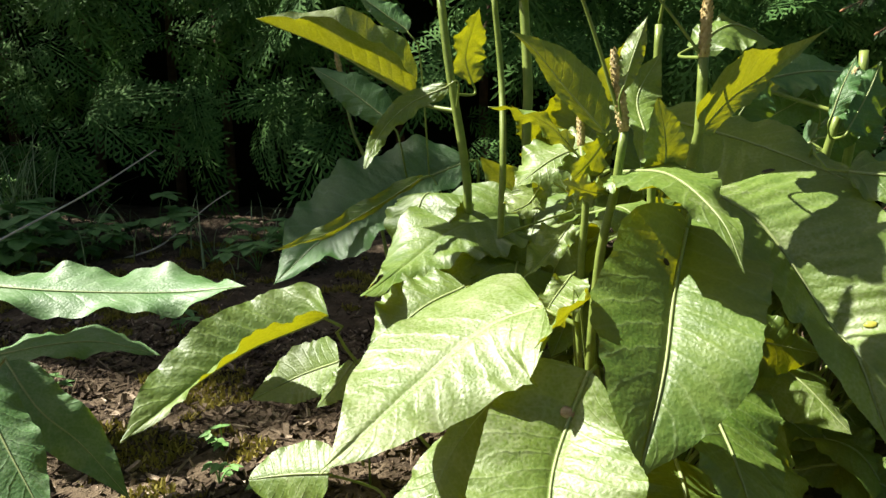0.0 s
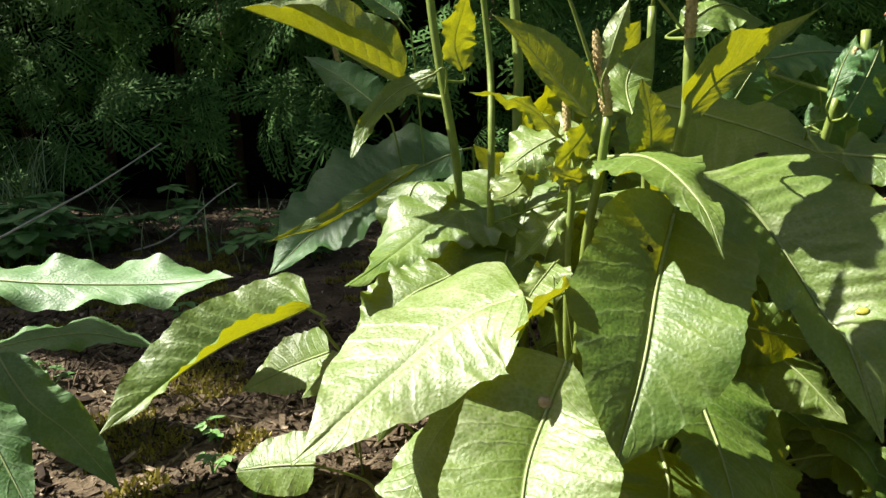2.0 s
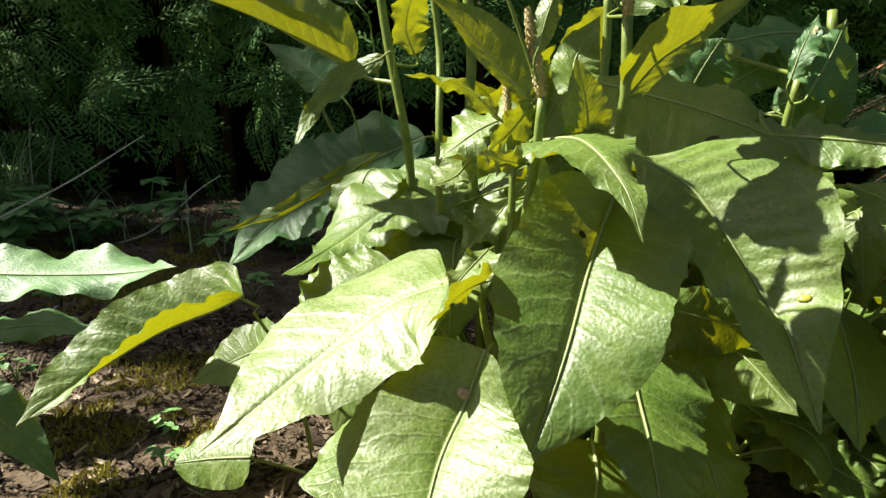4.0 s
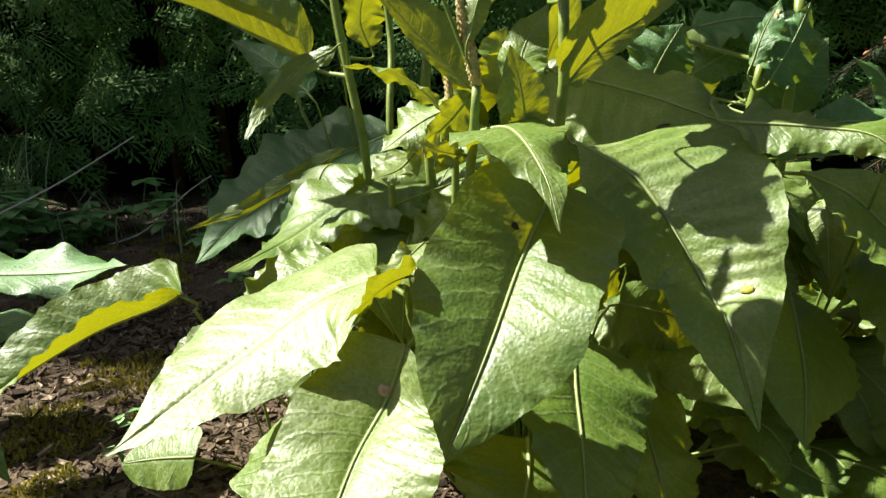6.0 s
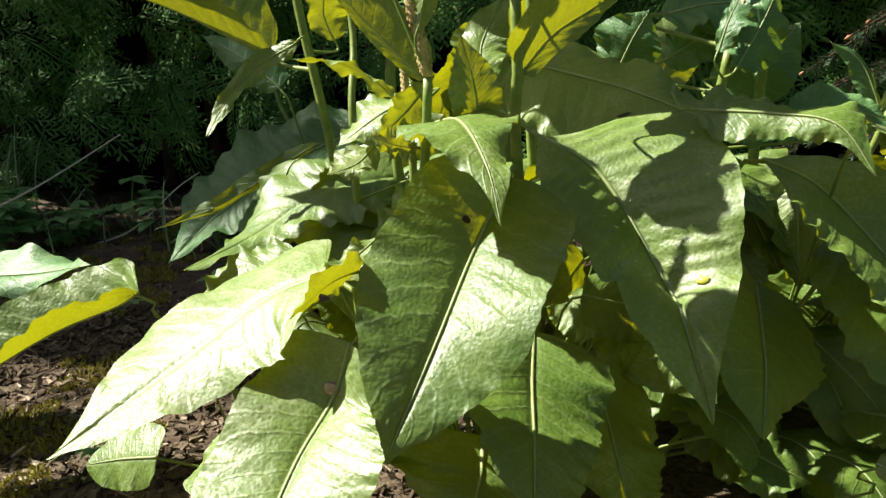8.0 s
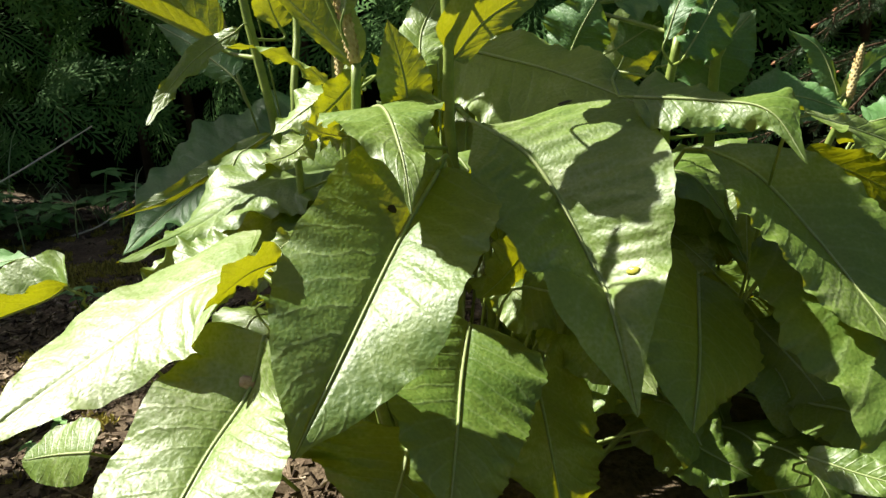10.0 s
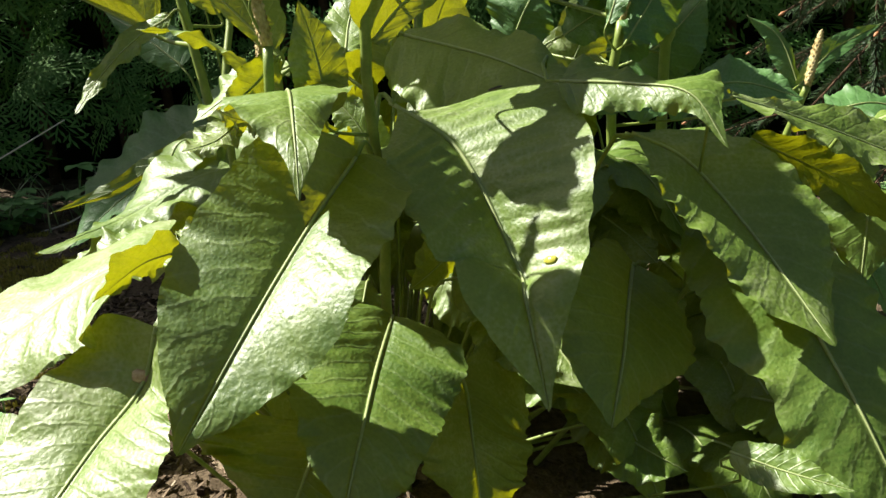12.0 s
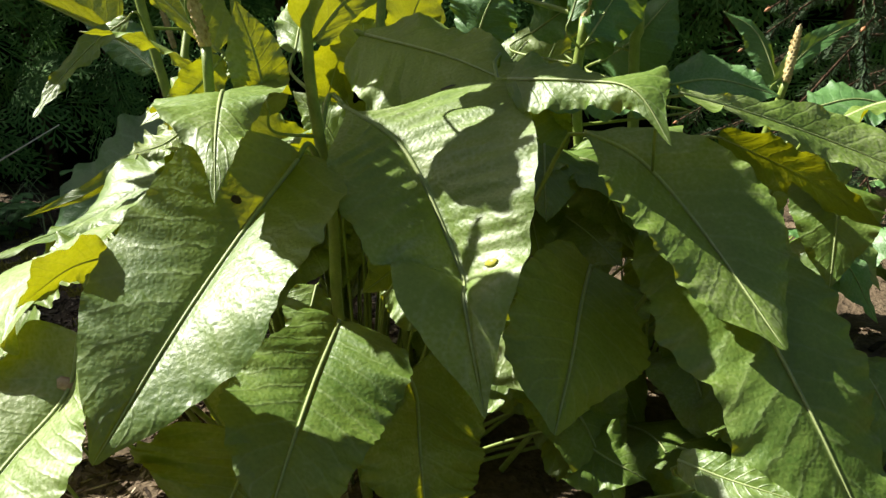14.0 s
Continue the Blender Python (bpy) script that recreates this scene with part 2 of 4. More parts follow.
def leaf(root, rib, left=None, right=None, w=0.45, p=0.5, q=0.9, wave=0.06, curl=0.10, nv=11, pet=None, material=None, thick=1.0, rug=1.0, hem=1.0, high=False, shape=None, sunk=False):
    """One broad leaf: its midrib runs through the points of rib, and left and right are its edges where it is widest.
    shape, in their place: the way its face looks, six half-widths along each side, and how far each side folds at base, middle and tip."""
    LEAF_NUMBER[0] += 1
    rng = np.random.RandomState(LEAF_NUMBER[0] * 7 + 1)
    nu, ns = (170, 24) if shape else (76, 13)
    c, t, length = spline(rib, nu)
    u = np.linspace(0, 1, nu)
    jj = np.arange(-ns, ns + 1)
    k = (jj > 0).astype(int)[None, :]
    s = (np.abs(jj) / ns)[None, :]
    uu = u[:, None]
    phase = rng.uniform(0, 6.28, 6)
    kw = rng.uniform(2.2, 3.6, 2)
    if shape:
        facing, wl, wr, fold_l, fold_r = shape
        across = np.cross(t, facing)
        across /= np.linalg.norm(across, axis=1)[:, None]
        up = np.cross(across, t)
        x = np.arccos(1 - 2 * u) / math.pi
        ways, widths = [], []
        for sign, width, fold in ((-1, wl, fold_l), (1, wr, fold_r)):
            a = glide(fold, u)[:, None]
            ways.append(sign * np.cos(a) * across + np.sin(a) * up)
            widths.append(np.maximum(0, glide((0, *width, 0), x)))
        half = (max(widths[0]) + max(widths[1])) / 2
        v = np.where(k[..., None] == 1, (ways[1] * widths[1][:, None])[:, None, :], (ways[0] * widths[0][:, None])[:, None, :])
        pr = np.maximum(*widths)[:, None] / half
        nrm = np.cross(ways[1], t)
        nrm2 = np.cross(t, ways[0])
        nrm = np.where(k[..., None] == 1, nrm[:, None, :], nrm2[:, None, :])
        if nrm[nu // 2, :, 2].mean() < 0:
            nrm = -nrm
    else:
        iw = int(round(w * (nu - 1)))
        tw = t[iw]
        sides = []
        for e in (left, right):
            v = np.array(e) - c[iw]
            sides.append(v - tw * np.dot(v, tw))
        up = np.cross(tw, sides[1] / np.linalg.norm(sides[1]) - sides[0] / np.linalg.norm(sides[0]))
        up /= np.linalg.norm(up)
        if up[2] < 0:
            up = -up
        q = q + 0.25 if q > 0.55 else q
        wpeak = p / (p + q)
        warp = np.where(u < w, u / w * wpeak, wpeak + (u - w) / (1 - w) * (1 - wpeak))
        prof = (warp ** p) * ((1 - warp) ** q) / (wpeak ** p * (1 - wpeak) ** q)
        half = (np.linalg.norm(sides[0]) + np.linalg.norm(sides[1])) / 2
        turns = [Vector(tw).rotation_difference(Vector(x)).to_matrix() for x in t]
        turns = np.array([[list(r) for r in x] for x in turns])
        pr = prof[:, None]
        nrm = (turns @ up)[:, None, :]
        v = np.where(k[..., None] == 1, (turns @ sides[1])[:, None, :], (turns @ sides[0])[:, None, :]) * pr[..., None]
    ph = phase[k]
    ease = np.minimum(1, pr * 1.5)
    jag = 1 + hem * s * (0.016 * np.sin(uu * 92 + phase[2 + k] + 2 * np.sin(uu * 23)) + 0.022 * np.sin(uu * 19 + ph) + 0.008 * np.interp(u, np.linspace(0, 1, 76), rng.uniform(-1, 1, 76))[:, None])
    lift = -curl * half * pr * s ** 2
    lift = lift + wave * half * 2.2 * s ** 2 * np.sin(6.28 * kw[k] * uu + ph + s) * ease
    lift = lift + wave * half * 0.8 * s ** 3 * np.sin(6.28 * kw[k] * 2.7 * uu + phase[4 + k]) * ease
    nv = nv if nv != 11 else max(5, min(13, round(length / 0.02)))
    quilt = np.sin(math.pi * (uu * nv - 1.7 * s)) ** 2
    lift = lift + 0.026 * rug * half * quilt * np.sin(math.pi * np.minimum(1, s * 1.05)) * pr
    if shape:
        grid = c[:, None, :] + v * s[..., None]
        pucker = np.array([noise.noise(Vector(x) * 150) + 0.7 * noise.noise(Vector(x) * 330) for x in grid.reshape(-1, 3)]).reshape(nu, 2 * ns + 1)
        lift = lift + 0.0004 * pucker * np.minimum(1, 4 * s) * np.minimum(1, pr * 2)
    else:
        lift = lift + 0.007 * half * rng.uniform(-1, 1, (nu, 2 * ns + 1)) * np.sin(math.pi * s)
    groove = 0.022 * half * np.exp(-(s / 0.07) ** 2)
    lift = lift - groove
    lift = lift + 0.028 * hem * half * s ** 5 * np.sin(uu * (62 + 10 * k) + phase[3] + 1.5 * np.sin(uu * 17)) * ease
    verts = (c[:, None, :] + v * (s * jag)[..., None] + nrm * lift[..., None]).reshape(-1, 3)
    uvs = np.stack(np.broadcast_arrays(0.5 + 0.5 * jj[None, :] / ns, uu), axis=-1).reshape(-1, 2)
    m = 2 * ns + 1
    q0 = (np.arange(nu - 1)[:, None] * m + np.arange(m - 1)[None, :]).reshape(-1, 1)
    faces = (q0 + np.array((0, 1, m + 1, m))).tolist()
    blade = mesh_object("leaf", verts, faces, material or M_LEAF, uvs=uvs)
    fix_parent(blade, root)
    r0 = min(0.0022, 0.0007 + 0.02 * half) * thick
    low = (groove[0, ns] + (0.8 * r0 if sunk else -0.6 * r0)) * (nrm[nu // 2, ns] if nrm.shape[1] > 1 else nrm[nu // 2, 0])
    r = tube("midrib", [np.array(x) - low for x in rib], [r0, r0 * 0.75, r0 * 0.5, r0 * 0.18], M_RIB, sides=6, n=30)
    r.parent = blade
    crown = np.array(root.location)
    c0, back = c[0], -t[0]
    pool = np.vstack(STEMS)
    near = pool[np.argmin(np.linalg.norm(pool - (c0 + np.array((0, 0, -0.02))), axis=1))]
    if pet is None and high:
        path = [c0 + t[0] * 0.006, 0.5 * (c0 + near) + np.array((0, 0, 0.01)), near]
    elif pet is None and c0[2] > 0.33 and np.linalg.norm(near - c0) < 0.11:
        path = [c0 + t[0] * 0.006, c0 + back * 0.3 * np.linalg.norm(near - c0), near]
    elif pet is None:
        d = crown - c0
        reach = np.linalg.norm(d)
        a = c0 + back * min(0.02, reach * 0.1) + np.array((0, 0.004, -0.02))
        foot = np.array((crown[0] + 0.30 * (c0[0] - crown[0]), crown[1] + 0.30 * (c0[1] - crown[1]), 0.0))
        mid = 0.5 * (a + foot) + np.array((0, 0, 0.02 * reach))
        path = [c0 + t[0] * 0.006, a, mid, foot]
    else:
        foot = np.array((0.5 * (pet[0] + crown[0]), 0.5 * (pet[1] + crown[1]), 0.0))
        path = [c0 + t[0] * 0.006, 0.5 * (c0 + back * 0.02 + np.array(pet)), pet, foot]
    pt = tube("petiole", path, [r0 * 1.0, r0 * 1.15, r0 * 1.5], M_STEM, sides=8, n=18)
    pt.parent = blade
    return blade


def stem(root, points, r0, r1):
    s = tube("stem", points, [r0, (r0 + r1) / 2, r1], M_STEM, sides=10, n=24)
    fix_parent(s, root)
    STEMS.append(spline(points, 30)[0])
    return s


def flower_spike(parent, base, tip, radius, seed):
    """A dense spike of small buds in a spiral round a core."""
    rng = np.random.RandomState(seed)
    base, tip = np.array(base), np.array(tip)
    axis = tip - base
    length = np.linalg.norm(axis)
    axis /= length
    a = np.cross(axis, (0.3, 0.9, 0.1))
    a /= np.linalg.norm(a)
    b = np.cross(axis, a)
    v, f = tube_data([base, (base + tip) / 2, tip], [radius * 0.75, radius * 0.8, radius * 0.4], 8, 8)
    count = int(length / (radius * 0.32) * 3.2)
    for i in range(count):
        u = (i + 0.5) / count
        ang = i * 2.39996
        env = radius * min(1, 0.35 + 2.2 * (1 - u)) * min(1, 0.7 + u * 3)
        d = math.cos(ang) * a + math.sin(ang) * b
        o = base + axis * (u * length) + d * env * 0.72
        e = np.cross(axis, d)
        sz = radius * rng.uniform(0.30, 0.42)
        k = len(v)
        v += [o - axis * sz, o + e * sz * 0.75, o + axis * sz * 1.2 + d * sz * 0.3, o - e * sz * 0.75, o + d * sz * 0.9]
        f += [(k, k + 1, k + 4), (k + 1, k + 2, k + 4), (k + 2, k + 3, k + 4), (k + 3, k, k + 4)]
    ob = mesh_object("flower_spike", v, f, M_SPIKE, parent, "pinkish-beige budding flower spike")
    ob.matrix_parent_inverse = Matrix.Identity(4)
    return ob


# ---- ground ----
def grade(lo, a, b, hi, step, coarse):
    fine = np.arange(a, b + 1e-6, step)
    left = a - np.geomspace(step, a - lo, coarse)
    right = b + np.geomspace(step, hi - b, coarse)
    return np.concatenate([left[::-1], fine, right])


def ground_height(x, y):
    h = 0.018 * noise.noise((x * 2.3, y * 2.3, 0.0)) + 0.010 * noise.noise((x * 7, y * 7, 3.0)) + 0.006 * noise.noise((x * 21, y * 21, 7.0))
    return h + 0.004 * noise.noise((x * 55, y * 55, 11.0))


gx, gy = grade(-400, -1.9, 1.3, 400, 0.016, 22), grade(-400, 0.2, 2.7, 400, 0.016, 22)
gv, gf = [], []
for y in gy:
    for x in gx:
        near = abs(x) < 5 and abs(y) < 6
        gv.append((x, y, ground_height(x, y) if near else 0.0))
nx = len(gx)
for j in range(len(gy) - 1):
    for i in range(nx - 1):
        gf.append((j * nx + i, j * nx + i + 1, (j + 1) * nx + i + 1, (j + 1) * nx + i))
ground = tagged(mesh_object("ground", gv, gf, M_SOIL), "dark brown soil with rotted bark", "ground", kind="structure")


def mossy(x, y):
    spots = ((-0.36, 0.74, 0.07), (-0.85, 1.60, 0.20), (-0.42, 0.87, 0.09), (-0.24, 0.86, 0.07), (-0.62, 1.75, 0.22), (-0.40, 1.05, 0.08), (-0.75, 1.25, 0.12))
    near = max(math.exp(-((x - a) ** 2 + (y - b) ** 2) / (r * r)) for a, b, r in spots)
    return 0.6 * noise.noise((x * 3.1 + 5, y * 3.1, 1.0)) + 0.5 * noise.noise((x * 16, y * 16, 4.0)) + 0.75 * near - 0.1


def chips():
    rng = np.random.RandomState(4)
    v, f = [], []
    for i in range(19000):
        near = rng.rand() < 0.68
        x, y = (rng.uniform(-1.0, 0.25), rng.uniform(0.42, 1.35)) if near else (rng.uniform(-1.8, 0.9), rng.uniform(0.9, 2.5))
        ln = rng.gamma(2.0, 0.0036) + 0.003
        wd, th = ln * rng.uniform(0.22, 0.6), ln * rng.uniform(0.08, 0.22)
        if rng.rand() < 0.13:
            ln, wd, th = rng.uniform(0.02, 0.055), rng.uniform(0.0015, 0.004), 0.002
        m = Euler((rng.normal(0, 0.5), rng.normal(0, 0.5), rng.uniform(0, 6.28))).to_matrix()
        o = Vector((x, y, ground_height(x, y) + th * 0.7))
        k = len(v)
        for sx in (-1, 1):
            for sy in (-1, 1):
                for sz in (-1, 1):
                    q = Vector((sx * ln / 2 * rng.uniform(0.6, 1.1), sy * wd / 2 * rng.uniform(0.5, 1.1), sz * th / 2 * rng.uniform(0.6, 1.2)))
                    v.append(o + m @ q)
        f += [(k, k + 1, k + 3, k + 2), (k + 4, k + 6, k + 7, k + 5), (k, k + 4, k + 5, k + 1), (k + 2, k + 3, k + 7, k + 6), (k, k + 2, k + 6, k + 4), (k + 1, k + 5, k + 7, k + 3)]
    return v, f


tagged(mesh_object("bark_mulch", *chips(), M_CHIP, smooth=False), "brown shredded bark chips on the soil", "bark mulch", kind="stuff")


def moss_tufts():
    rng = np.random.RandomState(9)
    v, f = [], []
    made = 0
    while made < 34000:
        x, y = rng.uniform(-1.5, 0.1), rng.uniform(0.5, 2.3)
        if mossy(x, y) < 0.28:
            continue
        made += 1
        z = ground_height(x, y)
        a, h = rng.uniform(0, 6.28), rng.uniform(0.002, 0.006)
        d = np.array((math.cos(a), math.sin(a), 0)) * 0.0022
        tip = np.array((x, y, z + h)) + rng.normal(0, 0.004, 3)
        k = len(v)
        o = np.array((x, y, z - 0.002))
        v += [o - d, o + d, tip + d * 0.5, tip - d * 0.5]
        f.append((k, k + 1, k + 2, k + 3))
    return v, f


tagged(mesh_object("moss", *moss_tufts(), M_MOSS, smooth=False), "olive green moss tufts on the soil", "moss", kind="stuff")


# ---- conifer hedge ----
def spray_template(rng):
    """A flat, fern-like thuja spray along +y, as diamonds."""
    q = []
    length = 0.24
    n = 15
    for i in range(n):
        u = (i + 0.5) / n
        y0 = u * length
        sd = 1 if i % 2 else -1
        bl = 0.10 * (1 - u) ** 0.75 * (0.5 + 0.5 * min(1, u * 4)) * rng.uniform(0.8, 1.1) + 0.014
        ang = radians(rng.uniform(42, 58))
        bd = np.array((sd * math.sin(ang), math.cos(ang)))
        bn = max(2, int(bl / 0.0085))
        for j in range(bn):
            w = (j + 0.5) / bn
            o = np.array((0, y0)) + bd * bl * w
            sl = (0.027 * (1 - w) ** 0.6 + 0.010) * rng.uniform(0.8, 1.15)
            s2 = 1 if j % 2 else -1
            a2 = s2 * radians(rng.uniform(34, 48))
            d = np.array((bd[0] * math.cos(a2) - bd[1] * math.sin(a2), bd[0] * math.sin(a2) + bd[1] * math.cos(a2)))
            q.append((o, d, sl, 0.0036))
        q.append((np.array((0, y0)), bd, bl * 1.08, 0.0032))
    q.append((np.array((0.0, 0.0)), np.array((0.0, 1.0)), length, 0.0026))
    v = np.zeros((len(q) * 4, 3))
    for i, (o, d, sl, wd) in enumerate(q):
        e = np.array((-d[1], d[0])) * wd
        for k, pt in enumerate((o, o + d * sl * 0.55 + e, o + d * sl, o + d * sl * 0.55 - e)):
            v[4 * i + k, :2] = pt
    v[:, 2] = -3.2 * (v[:, 0] ** 2 + 0.55 * v[:, 1] ** 2) + rng.normal(0, 0.0006, len(v))
    return v


def hedge(name, label, path, seed, count, top=1.2):
    """A clipped-less hedge along path: (x, y) points of its face, with sprays that hang outwards and a near-black sheet
    inside for the shade between them.
    """
    rng = np.random.RandomState(seed)
    temps = [spray_template(rng) for _ in range(5)]
    pts = np.array(path, dtype=float)
    seg = np.linalg.norm(np.diff(pts, axis=0), axis=1)
    cum = np.concatenate([[0], np.cumsum(seg)])
    root = thing(name, label, "hedge", (pts[0][0], pts[0][1], 0))
    vs = []
    for i in range(count):
        s = rng.uniform(0, cum[-1])
        k = min(len(seg) - 1, int(np.searchsorted(cum, s) - 1))
        k = max(0, k)
        d = (pts[k + 1] - pts[k]) / seg[k]
        out = np.array((d[1], -d[0]))
        z = top * rng.uniform(0.04, 1.0) ** 0.85
        bulge = 0.16 * noise.noise((s * 2.1, z * 2.6, seed)) + 0.08 * noise.noise((s * 5, z * 5, seed + 3))
        if noise.noise((s * 3.0, z * 3.4, seed + 5)) < -0.12 or (z < 0.34 and rng.rand() < 0.75) or (z < 0.6 and rng.rand() < 0.72):
            continue
        depth = rng.uniform(-0.26, 0.05) + bulge - 0.25 * max(0, 0.35 - z)
        base = pts[k] + d * (s - cum[k]) + out * depth
        axis = Vector((*(out * rng.uniform(0.15, 0.6) + d * rng.normal(0, 1.0)), rng.normal(-0.28, 0.32))).normalized()
        face = Vector((*(out * 0.9 + d * rng.normal(0, 0.35)), rng.uniform(0.1, 0.8)))
        face = (face - axis * face.dot(axis)).normalized()
        m = np.array((axis.cross(face), axis, face)).T * rng.uniform(0.85, 1.45)
        vs.append(temps[i % 5] @ m.T + np.array((*base, z)))
    v = np.vstack(vs)
    nq = len(v) // 4
    f = np.arange(nq * 4).reshape(nq, 4)
    me = bpy.data.meshes.new("foliage")
    me.from_pydata(v.tolist(), [], f.tolist())
    me.materials.append(M_THUJA)
    ob = new("foliage", me)
    fix_parent(ob, root)
    ob["kind"] = "stuff"
    # closed near-black sheet: the hedge's inner shade is put into its colour
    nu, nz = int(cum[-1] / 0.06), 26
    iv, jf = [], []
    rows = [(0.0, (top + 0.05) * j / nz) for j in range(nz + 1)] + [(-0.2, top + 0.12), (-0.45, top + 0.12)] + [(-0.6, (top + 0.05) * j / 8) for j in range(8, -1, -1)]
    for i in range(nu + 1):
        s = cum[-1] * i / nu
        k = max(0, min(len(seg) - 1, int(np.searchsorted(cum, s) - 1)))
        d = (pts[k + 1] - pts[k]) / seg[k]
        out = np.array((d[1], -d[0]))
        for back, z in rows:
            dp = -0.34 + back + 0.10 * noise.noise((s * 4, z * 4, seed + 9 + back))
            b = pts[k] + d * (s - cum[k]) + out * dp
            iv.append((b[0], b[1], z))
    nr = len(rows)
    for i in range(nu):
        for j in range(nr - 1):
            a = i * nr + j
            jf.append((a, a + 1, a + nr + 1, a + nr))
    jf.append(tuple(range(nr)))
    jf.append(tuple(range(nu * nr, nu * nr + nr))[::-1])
    ins = mesh_object("inner_shade", iv, jf, M_INNER_SHADE)
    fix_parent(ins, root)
    for i in range(int(cum[-1] / 0.28)):
        s = 0.15 + 0.28 * i + rng.uniform(-0.08, 0.08)
        if s > cum[-1]:
            continue
        k = max(0, min(len(seg) - 1, int(np.searchsorted(cum, s) - 1)))
        d = (pts[k + 1] - pts[k]) / seg[k]
        out = np.array((d[1], -d[0]))
        b = pts[k] + d * (s - cum[k]) - out * rng.uniform(0.24, 0.30)
        tr = tube("trunk", [(b[0], b[1], -0.02), (b[0] + rng.normal(0, 0.03), b[1] - 0.02, 0.5), (b[0] + rng.normal(0, 0.06), b[1], 1.3)], [0.02, 0.015, 0.008], M_BARK, n=8)
        fix_parent(tr, root)
    return root


hedge("thuja_hedge", "dark green thuja hedge with drooping flat sprays", [(-2.3, 2.45), (-1.2, 2.38), (-0.3, 2.30), (0.6, 2.2), (1.9, 2.1)], 3, 1500)
# Unseen tall thuja, added and sized to keep sun off the back.
hedge("shading_thuja", "unseen tall thuja added to shade the back of the bed", [(-2.55, 1.68), (-2.45, 2.1), (-2.3, 2.45)], 8, 420, 3.75)


def added_evergreens():
    """The plain, bumpy wall of evergreens, unseen and added opposite the bed to close the garden and dim sky
    reflections.
    """
    path = np.array([(-5.5, -1.2), (-3.0, -2.0), (0.0, -2.2), (2.6, -1.6), (3.9, 0.4), (4.2, 3.2)])
    c, t, ln = spline(np.column_stack([path, np.zeros(len(path))]), 90)
    v, f, nz = [], [], 44
    for i in range(90):
        out = np.array((-t[i][1], t[i][0], 0))
        for j in range(nz):
            z = 1.3 * j / (nz - 1) * (1 + 0.06 * noise.noise((i * 0.13, 3.0, 0.0)))
            bump = 0.35 * noise.noise((i * 0.22, z * 1.6, 5.0)) + 0.16 * noise.noise((i * 0.7, z * 5, 9.0))
            v.append(c[i] + out * (bump - 0.08 * z) + np.array((0, 0, z - 0.02)))
    for i in range(89):
        for j in range(nz - 1):
            a = i * nz + j
            f.append((a, a + nz, a + nz + 1, a + 1))
    k = len(v)
    v += [p + np.array((p[0], p[1], 0)) / (np.linalg.norm(p[:2]) + 1e-6) * 0.8 for p in v[:k]]
    f += [tuple(a + k for a in x)[::-1] for x in f]
    f += [(i * nz + nz - 1, i * nz + nz - 1 + k, (i + 1) * nz + nz - 1 + k, (i + 1) * nz + nz - 1) for i in range(89)]
    return tagged(mesh_object("added_evergreen_wall", v, f, M_THUJA), "unseen low dark evergreens added to close the garden", "hedge", kind="structure")


added_evergreens()

# ---- broad-leaved plants ----
LABEL = "leafy perennial with broad rugose green leaves and budding spikes"
plant_a = thing("leafy_perennial", LABEL, "plant", (0.21, 0.76, 0.0))
plant_b = thing("leafy_perennial", "blue-green broad-leaved perennial in the shade behind", "plant", (0.02, 1.16, 0.0))
plant_c = thing("leafy_perennial", "broad-leaved perennial with wavy pale leaves by bare soil", "plant", (-0.68, 0.78, 0.0))
plant_d = thing("leafy_perennial", "tall broad-leaved perennial with closed flower buds", "plant", (0.56, 0.99, 0.0))
plant_e = thing("leaf_seedling", "single round young leaf on a thin stalk", "seedling", (-0.03, 0.69, 0.0))
plant_f = thing("leaf_seedling", "young plant with two small green leaves", "seedling", (-0.09, 0.82, 0.0))
s2 = stem(plant_a, [(0.175, 0.70, 0.0), (0.150, 0.66, 0.18), (0.151, 0.655, 0.32), (0.160, 0.645, 0.396), (0.165, 0.644, 0.45)], 0.0055, 0.004)
flower_spike(s2, (0.165, 0.644, 0.45), (0.152, 0.648, 0.522), 0.0062, 1)
s4 = stem(plant_a, [(0.16, 0.71, 0.0), (0.145, 0.69, 0.16), (0.141, 0.69, 0.299), (0.143, 0.691, 0.378), (0.139, 0.706, 0.430)], 0.005, 0.0035)
flower_spike(s4, (0.139, 0.706, 0.428), (0.138, 0.717, 0.468), 0.0045, 2)
s3 = stem(plant_a, [(0.235, 0.70, 0.0), (0.235, 0.671, 0.215), (0.240, 0.672, 0.30), (0.236, 0.668, 0.407), (0.239, 0.660, 0.444), (0.239, 0.665, 0.515)], 0.0056, 0.0046)
flower_spike(s3, (0.239, 0.665, 0.515), (0.240, 0.669, 0.575), 0.006, 3)
stem(plant_a, [(0.10, 0.80, 0.0), (0.07, 0.80, 0.25), (0.069, 0.805, 0.406), (0.069, 0.855, 0.497), (0.058, 0.861, 0.60)], 0.005, 0.0035)
stem(plant_a, [(0.07, 0.86, 0.0), (0.035, 0.864, 0.28), (0.029, 0.864, 0.379), (0.007, 0.878, 0.511), (-0.004, 0.892, 0.60)], 0.006, 0.005)
stem(plant_a, [(0.12, 0.85, 0.0), (0.104, 0.873, 0.404), (0.106, 0.894, 0.484), (0.099, 0.915, 0.60)], 0.0065, 0.006)
stem(plant_a, [(0.27, 0.83, 0.0), (0.262, 0.883, 0.424), (0.266, 0.896, 0.471), (0.267, 0.905, 0.56)], 0.006, 0.005)
s9 = stem(plant_d, [(0.55, 0.98, 0.0), (0.543, 0.94, 0.397), (0.546, 0.93, 0.433), (0.549, 0.947, 0.53)], 0.007, 0.006)
